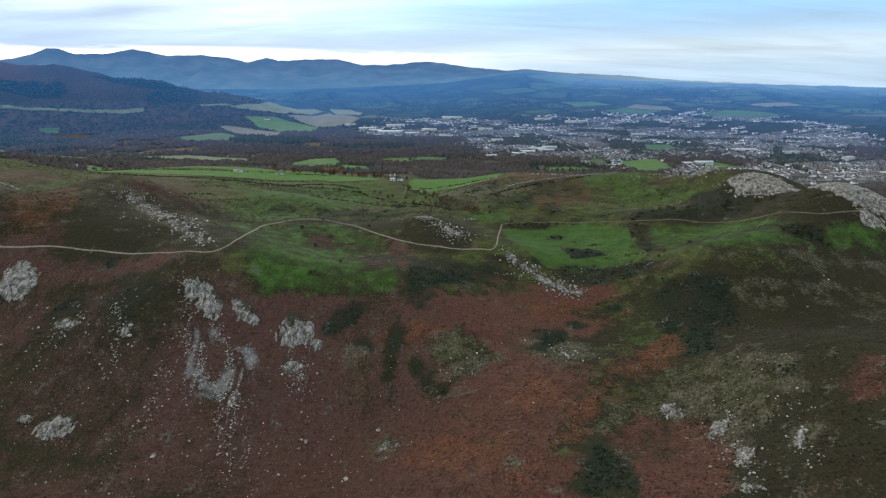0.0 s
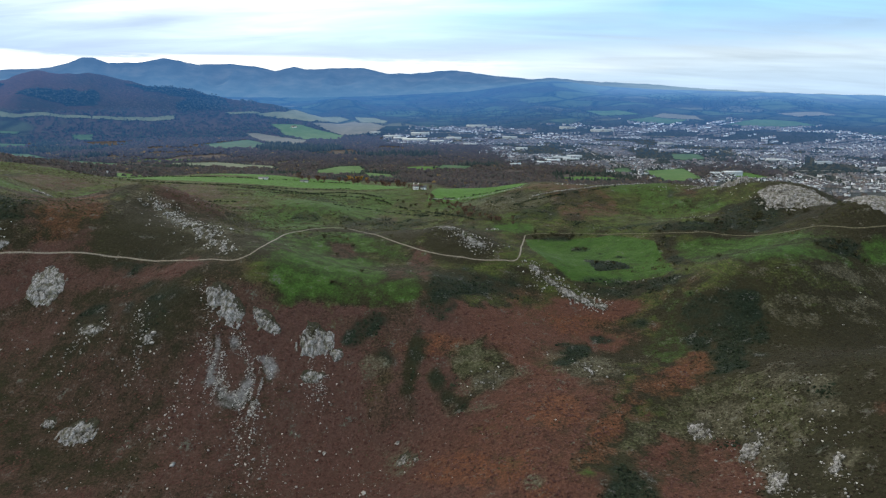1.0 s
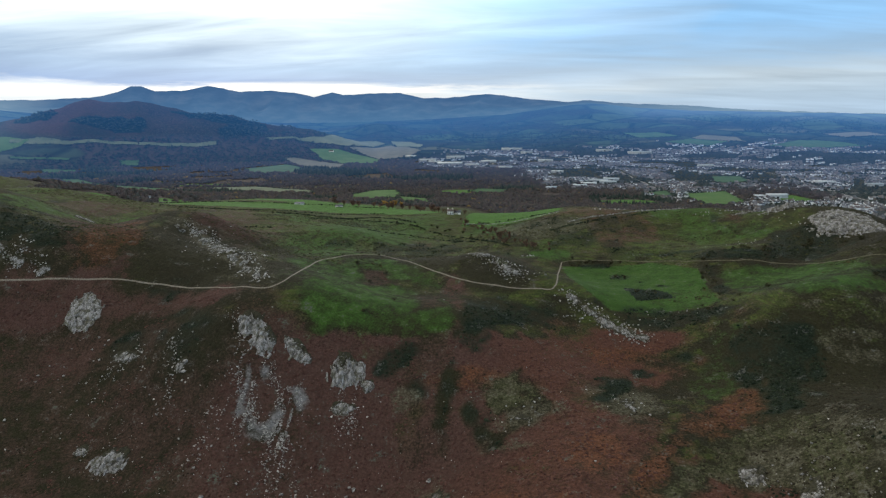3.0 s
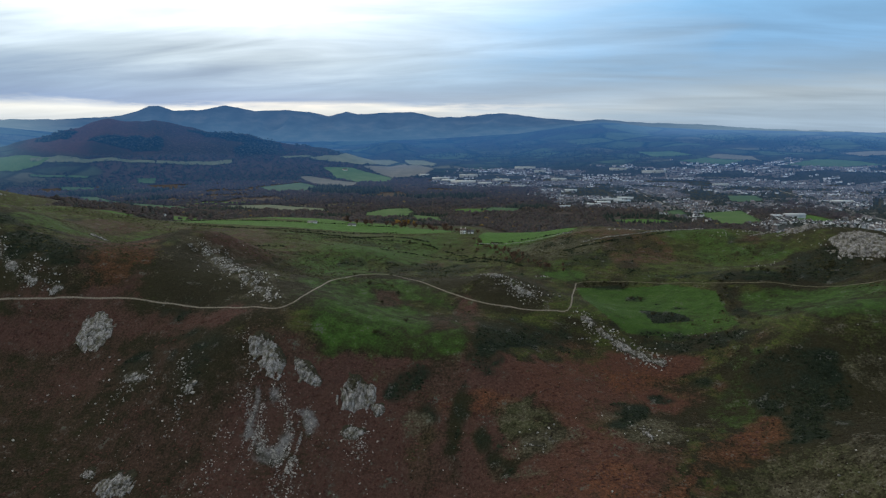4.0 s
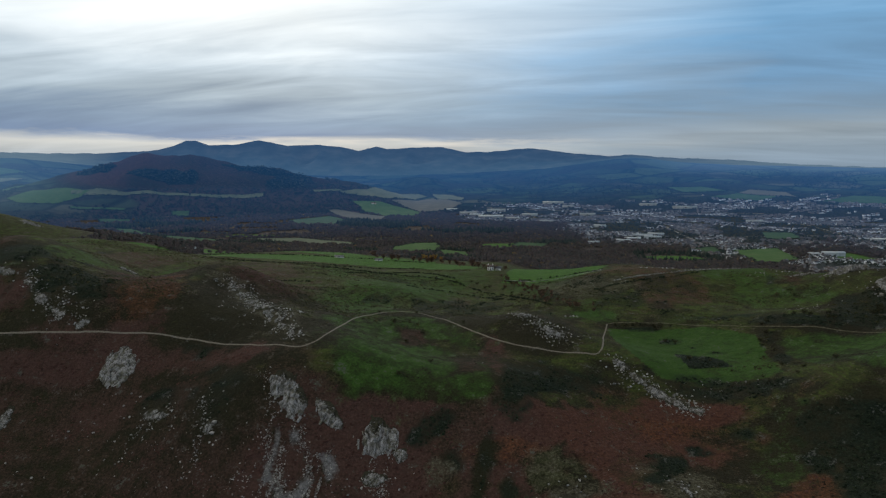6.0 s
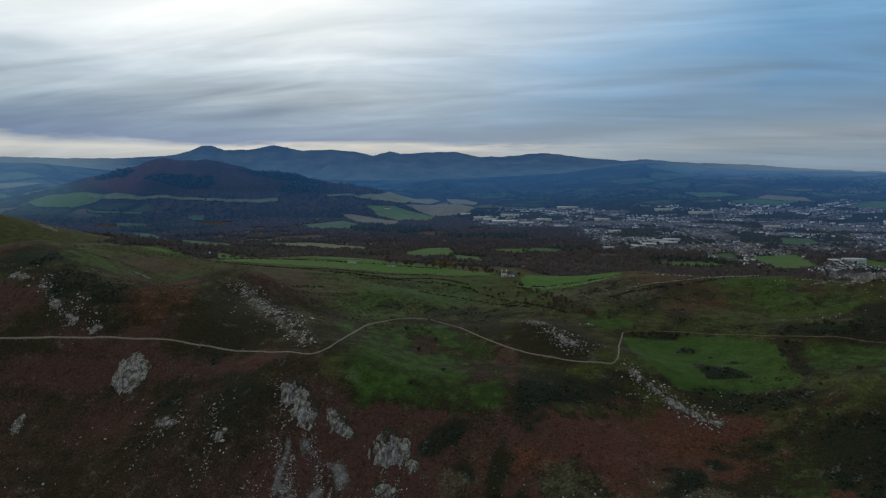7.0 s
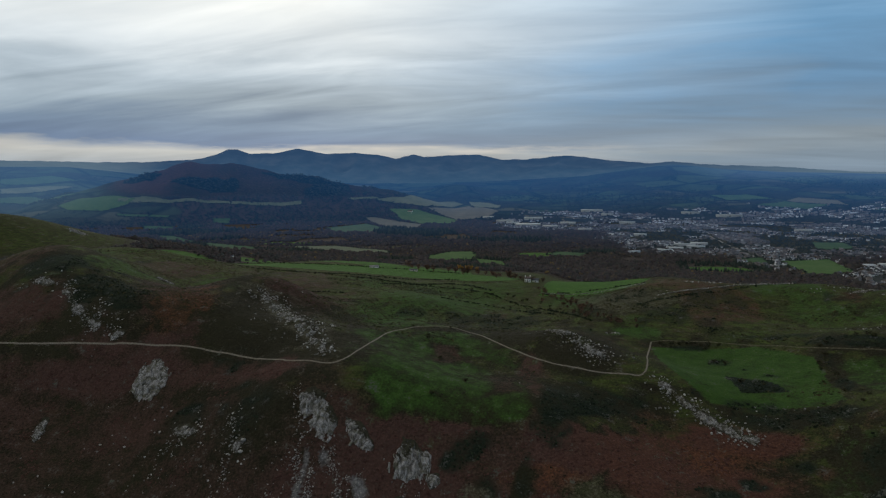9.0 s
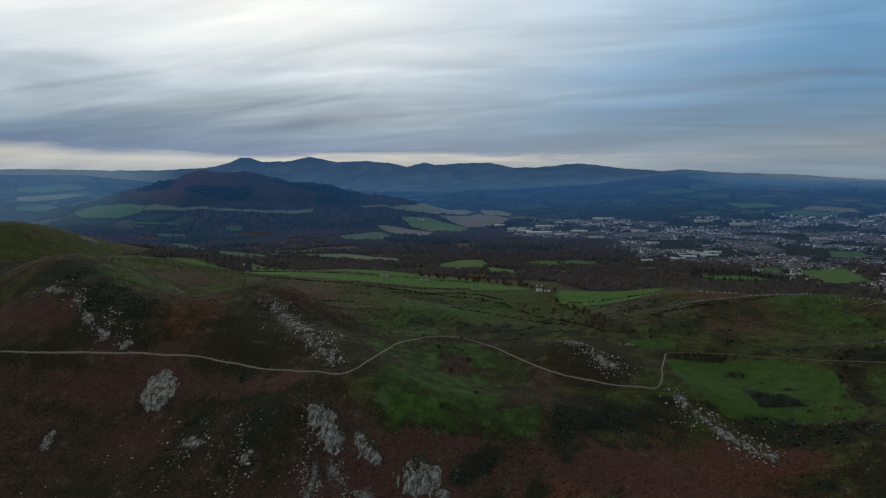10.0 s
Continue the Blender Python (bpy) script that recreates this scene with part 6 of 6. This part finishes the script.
    keep = (w["town"] > 0.25) & (w["field"] < 0.5) & (np.maximum(w["grass"], w["pasture"]) < 0.2) & ((vnoise(x, y, 130, 43) < -0.2) | (rng.uniform(0, 1, n) < 0.5))
    spread("town_trees", [tree_clump(800 + k, 3) for k in range(4)], x[keep], y[keep], rng.uniform(2.4, 5.4, keep.sum()), CONIFER_FAR, "dark trees among the town's gardens", "trees", rng)


build_town()


# Trees and shrubs of the moor's edge
BARK = surface("dark_bark", lambda t, p: ramp_node(t, noise_node(t, p, 3.0, 4), [(0.3, (0.035, 0.028, 0.022)), (0.7, (0.10, 0.08, 0.062))]), 0.95)
RUSSET = growth("russet_twigs", (0.055, 0.036, 0.030), (0.115, 0.070, 0.052), (0.18, 0.11, 0.07))
THORN = growth("thorn_green", (0.020, 0.024, 0.012), (0.045, 0.048, 0.024), (0.085, 0.078, 0.04))
GOLD = growth("yellow_leaves", (0.16, 0.085, 0.018), (0.30, 0.17, 0.035), (0.42, 0.26, 0.06))


def tapered(a, b, ra, rb, sides=6):
    """A limb from a to b as triangles."""
    a, b = Vector(a), Vector(b)
    turn = (b - a).to_track_quat("Z", "Y")
    v = []
    for at, r in ((a, ra), (b, rb)):
        for j in range(sides):
            t = 2 * math.pi * j / sides
            v.append(at + turn @ Vector((r * math.cos(t), r * math.sin(t), 0)))
    f = []
    for j in range(sides):
        k = (j + 1) % sides
        f += [(j, k, j + sides), (k, k + sides, j + sides)]
    return np.array([p[:] for p in v]), np.array(f)


def tree_meshes(seed, leaf, wide=0.5, low=0.25):
    """A trunk with limbs, and a crown of many small tufts of twigs, for a tree 1 m tall."""
    rng = np.random.default_rng(seed)
    wood = [tapered((0, 0, -0.08), (0.02, 0.0, 0.45), 0.045, 0.028)]
    tips = []
    for k in range(7):
        a = k * 2.4 + rng.uniform(-0.4, 0.4)
        start = (0.01, 0, rng.uniform(low, 0.45))
        out = wide * rng.uniform(0.55, 0.95)
        end = (out * math.cos(a), out * math.sin(a), rng.uniform(low + 0.25, 0.95))
        wood.append(tapered(start, end, 0.022, 0.006, 4))
        tips.append(end)
    tufts = []
    for k in range(130):
        t = tips[int(rng.integers(7))]
        at = np.array(t) * rng.uniform(0.35, 1.08) + rng.normal(size=3) * 0.10
        at[2] = max(low * 0.7, min(1.05, at[2] + 0.1))
        p = rng.normal(size=(3, 3)) * 0.075
        tufts.append((np.concatenate([at + p, [at + rng.normal(size=3) * 0.05]]), np.array([(0, 1, 2), (0, 1, 3), (1, 2, 3)])))
    return big_mesh("trunk", *merged(wood), BARK), big_mesh("crown", *merged(tufts), leaf)


TREE_KINDS = {
    "bare": [tree_meshes(901 + k, RUSSET) for k in range(3)],
    "thorn": [tree_meshes(921 + k, THORN, 0.65, 0.1) for k in range(3)],
    "gold": [tree_meshes(941, GOLD, 0.4)],
}
TREE_WORDS = {
    "bare": ("tree", "leafless russet-brown tree at the moor's edge", "tree", "trees by the farm"),
    "thorn": ("thorn_bush", "rounded dark thorn bush growing in rough grass", "bush", "thorn bushes on the moor"),
    "gold": ("tree", "small tree with yellow autumn leaves beside woods", "tree", "yellow trees by the farm"),
}


def plant(kind, x, y, tall, turn, pick):
    name, label, category, group = TREE_WORDS[kind]
    meshes = TREE_KINDS[kind]
    trunk, crown = meshes[pick % len(meshes)]
    thing = tagged(new(name), label, category, group)
    thing.matrix_world = pose(x, y, height_at(x, y), 0, 0, turn) @ Matrix.Diagonal((tall, tall, tall, 1))
    part("trunk", trunk, None, thing)
    part("crown", crown, None, thing)


def plant_line(kind, line, gap, wide, lo, hi, seed):
    rng = np.random.default_rng(seed)
    for k, (x, y) in enumerate(eased(line, gap)):
        x, y = x + rng.normal() * wide, y + rng.normal() * wide
        plant(kind, x, y, rng.uniform(lo, hi), rng.uniform(0, 360), k)


plant_line("bare", [(-50, 722), (-38, 700), (-15, 660), (5, 590), (34, 556)], 7, 5, 2.5, 5.5, 1)
plant_line("bare", [(-40, 715), (-10, 655), (15, 585), (40, 552)], 11, 5, 2, 4, 2)
plant_line("thorn", [(56, 525), (75, 524), (98, 520)], 3.2, 2.2, 1.6, 3.6, 3)
plant_line("thorn", [(160, 484), (154, 455), (148, 418), (112, 413)], 9, 4, 1.4, 2.8, 4)
plant_line("thorn", [(-28, 640), (-70, 690), (-105, 700), (-150, 715)], 11, 4, 2, 3.5, 5)
plant_line("bare", [(-110, 812), (-85, 800), (-70, 775), (-48, 770)], 8, 5, 4, 7, 6)
plant_line("bare", [(-240, 860), (-190, 850), (-130, 850), (-90, 830)], 9, 6, 5, 9, 7)
plant_line("thorn", [(165, 500), (200, 492), (245, 505), (262, 480)], 6, 4, 2, 4, 8)
plant_line("thorn", [(232, 400), (245, 397), (255, 388)], 4, 2, 2, 3.6, 9)
plant_line("thorn", [(-300, 700), (-250, 690), (-180, 690), (-140, 660)], 16, 6, 1.5, 2.8, 10)
for k, (x, y) in enumerate([(-172, 905), (-166, 912), (-158, 903), (-150, 910), (-178, 915)]):
    plant("gold", x, y, 6 + k % 3, 70 * k, k)
for k, (x, y) in enumerate([(-102, 504), (-96, 441), (-88, 462), (-112, 470), (-60, 482), (92, 497), (98, 492), (100, 455), (112, 450), (-70, 398), (-86, 376), (178, 424), (-132, 500)]):
    plant("thorn", x, y, 2.2 + 0.4 * (k % 4), 50 * k, k)


# The farmhouse and its outbuildings
def farm_building(name, x, y, turn, size, label, windows=0, stacks=0):
    w, d, eaves, ridge = size
    thing = tagged(new(name), label, "house" if windows else "barn", "farm buildings below the moor")
    thing.matrix_world = pose(x, y, height_at(x, y), 0, 0, turn)
    part("wall", big_mesh("wall", *gable_walls(w, d, eaves, ridge), FARM_WALL), None, thing, "whitewashed wall")
    part("roof", big_mesh("roof", *gable_roof(w, d, eaves, ridge), ROOF), None, thing, "slate roof")
    for k in range(windows):
        for up in (1.0, 3.6):
            at = -w + (k + 0.5) * 2 * w / windows
            win = part("window", big_mesh("window", *block_shape(at - 0.65, at + 0.65, -d - 0.1, -d + 0.1, up, up + 1.4), WALL), None, thing, "white window frame")
            part("pane", big_mesh("pane", *block_shape(at - 0.5, at + 0.5, -d - 0.14, -d - 0.11, up + 0.15, up + 1.25), GLASS_DARK), None, win)
    part("door", big_mesh("door", *block_shape(-0.5, 0.5, -d - 0.08, -d + 0.05, -0.2, 2.0), GLASS_DARK), None, thing, "dark door")
    for k in range(stacks):
        at = (w - 0.8) * (1 if k else -1)
        part("chimney", big_mesh("chimney", *block_shape(at - 0.5, at + 0.5, -0.5, 0.5, ridge - 0.8, ridge + 1.4), FARM_WALL), None, thing)


FARM_WALL = surface("whitewash", lambda t, p: ramp_node(t, noise_node(t, p, 0.9, 4), [(0.3, (0.55, 0.54, 0.50)), (0.6, (0.78, 0.77, 0.74))]), 0.9)
farm_building("farmhouse", -64, 763, 8, (3.6, 2.8, 4.6, 6.4), "white two-storey farmhouse with slate roof by trees", 3, 2)
farm_building("barn", -55, 767, 4, (3.8, 2.8, 2.8, 4.6), "low stone barn beside the white farmhouse")
farm_building("barn", -278, 822, 10, (6, 3, 1.6, 2.8), "long low white farm shed behind the moor")
farm_building("barn", -224, 829, 6, (5, 2.6, 1.6, 2.8), "small pale shed at the field's edge")
farm_building("barn", -606, 990, 20, (8, 4, 1.6, 2.8), "long white-roofed shed in the green fields")
farm_building("barn", -871, 3067, 0, (12, 7, 5, 9), "white farm building alone in a pale field")


# Field walls: low banks of piled stones.
def stone_wall(line, seed, tall=1.1):
    rng = np.random.default_rng(seed)
    mid = eased(line, 1.1)
    shapes = [stone_shape(260 + k, 0.8) for k in range(3)]
    pieces = []
    for k in range(3):
        for up in (0.25, 0.75):
            p = mid[k::3] + rng.normal(size=(len(mid[k::3]), 2)) * 0.18
            z = ground_height(p[:, 0], p[:, 1]) + up * tall
            keep = rng.uniform(0, 1, len(p)) < (0.95 if up < 0.5 else 0.75)
            pieces.append(scatter(shapes[k], np.concatenate([p, z[:, None]], 1)[keep], rng.uniform(0.45, 0.8, keep.sum()), rng.uniform(0, 6.28, keep.sum())))
    v, f = merged(pieces)
    tagged(new("stone_wall", big_mesh("stone_wall", v, f, STONE_SURFACE)), "tumbled dry-stone field wall grown with moss", "wall", kind="stuff")


stone_wall([(67, 623), (110, 640), (156, 656), (190, 655)], 3)
stone_wall([(-44, 711), (0, 700), (62, 685)], 4)


# Banks and hedges that divide the rough pasture
HEDGE_LINES = [
    [(-699, 926), (-590, 890), (-432, 823), (-335, 810), (-248, 832), (-166, 848)], [(-419, 716), (-322, 708), (-233, 740), (-152, 785)],
    [(-285, 600), (-262, 612), (-237, 611)], [(-262, 698), (-185, 712), (-111, 703), (-87, 688)], [(-142, 643), (-85, 650), (-27, 615)],
    [(-223, 670), (-157, 736), (-96, 710)], [(-79, 679), (-32, 634), (8, 572)], [(-43, 705), (16, 715), (67, 702)], [(48, 604), (103, 627), (155, 650)],
]


def build_hedges():
    rng = np.random.default_rng(77)
    for line in HEDGE_LINES:
        mid = eased(line, 1.3)
        mid = mid[rng.uniform(0, 1, len(mid)) < 0.5 + 0.5 * (vnoise(mid[:, 0], mid[:, 1], 30, 61) > -0.25)]
        mid = mid + rng.normal(size=mid.shape) * 0.8
        z = ground_height(mid[:, 0], mid[:, 1])
        size = rng.uniform(0.6, 1.5, len(mid))
        v, f = scatter(ball(2, 6, 640, 0.35), np.stack([mid[:, 0], mid[:, 1], z - 0.1], -1), np.stack([size, size, size * rng.uniform(0.7, 1.3, len(mid))], -1), rng.uniform(0, 6.28, len(mid)))
        tagged(new("hedge", big_mesh("hedge", v, f, GORSE_LEAF)), "low dark gorse hedge along an old field bank", "hedge", kind="stuff")


build_hedges()
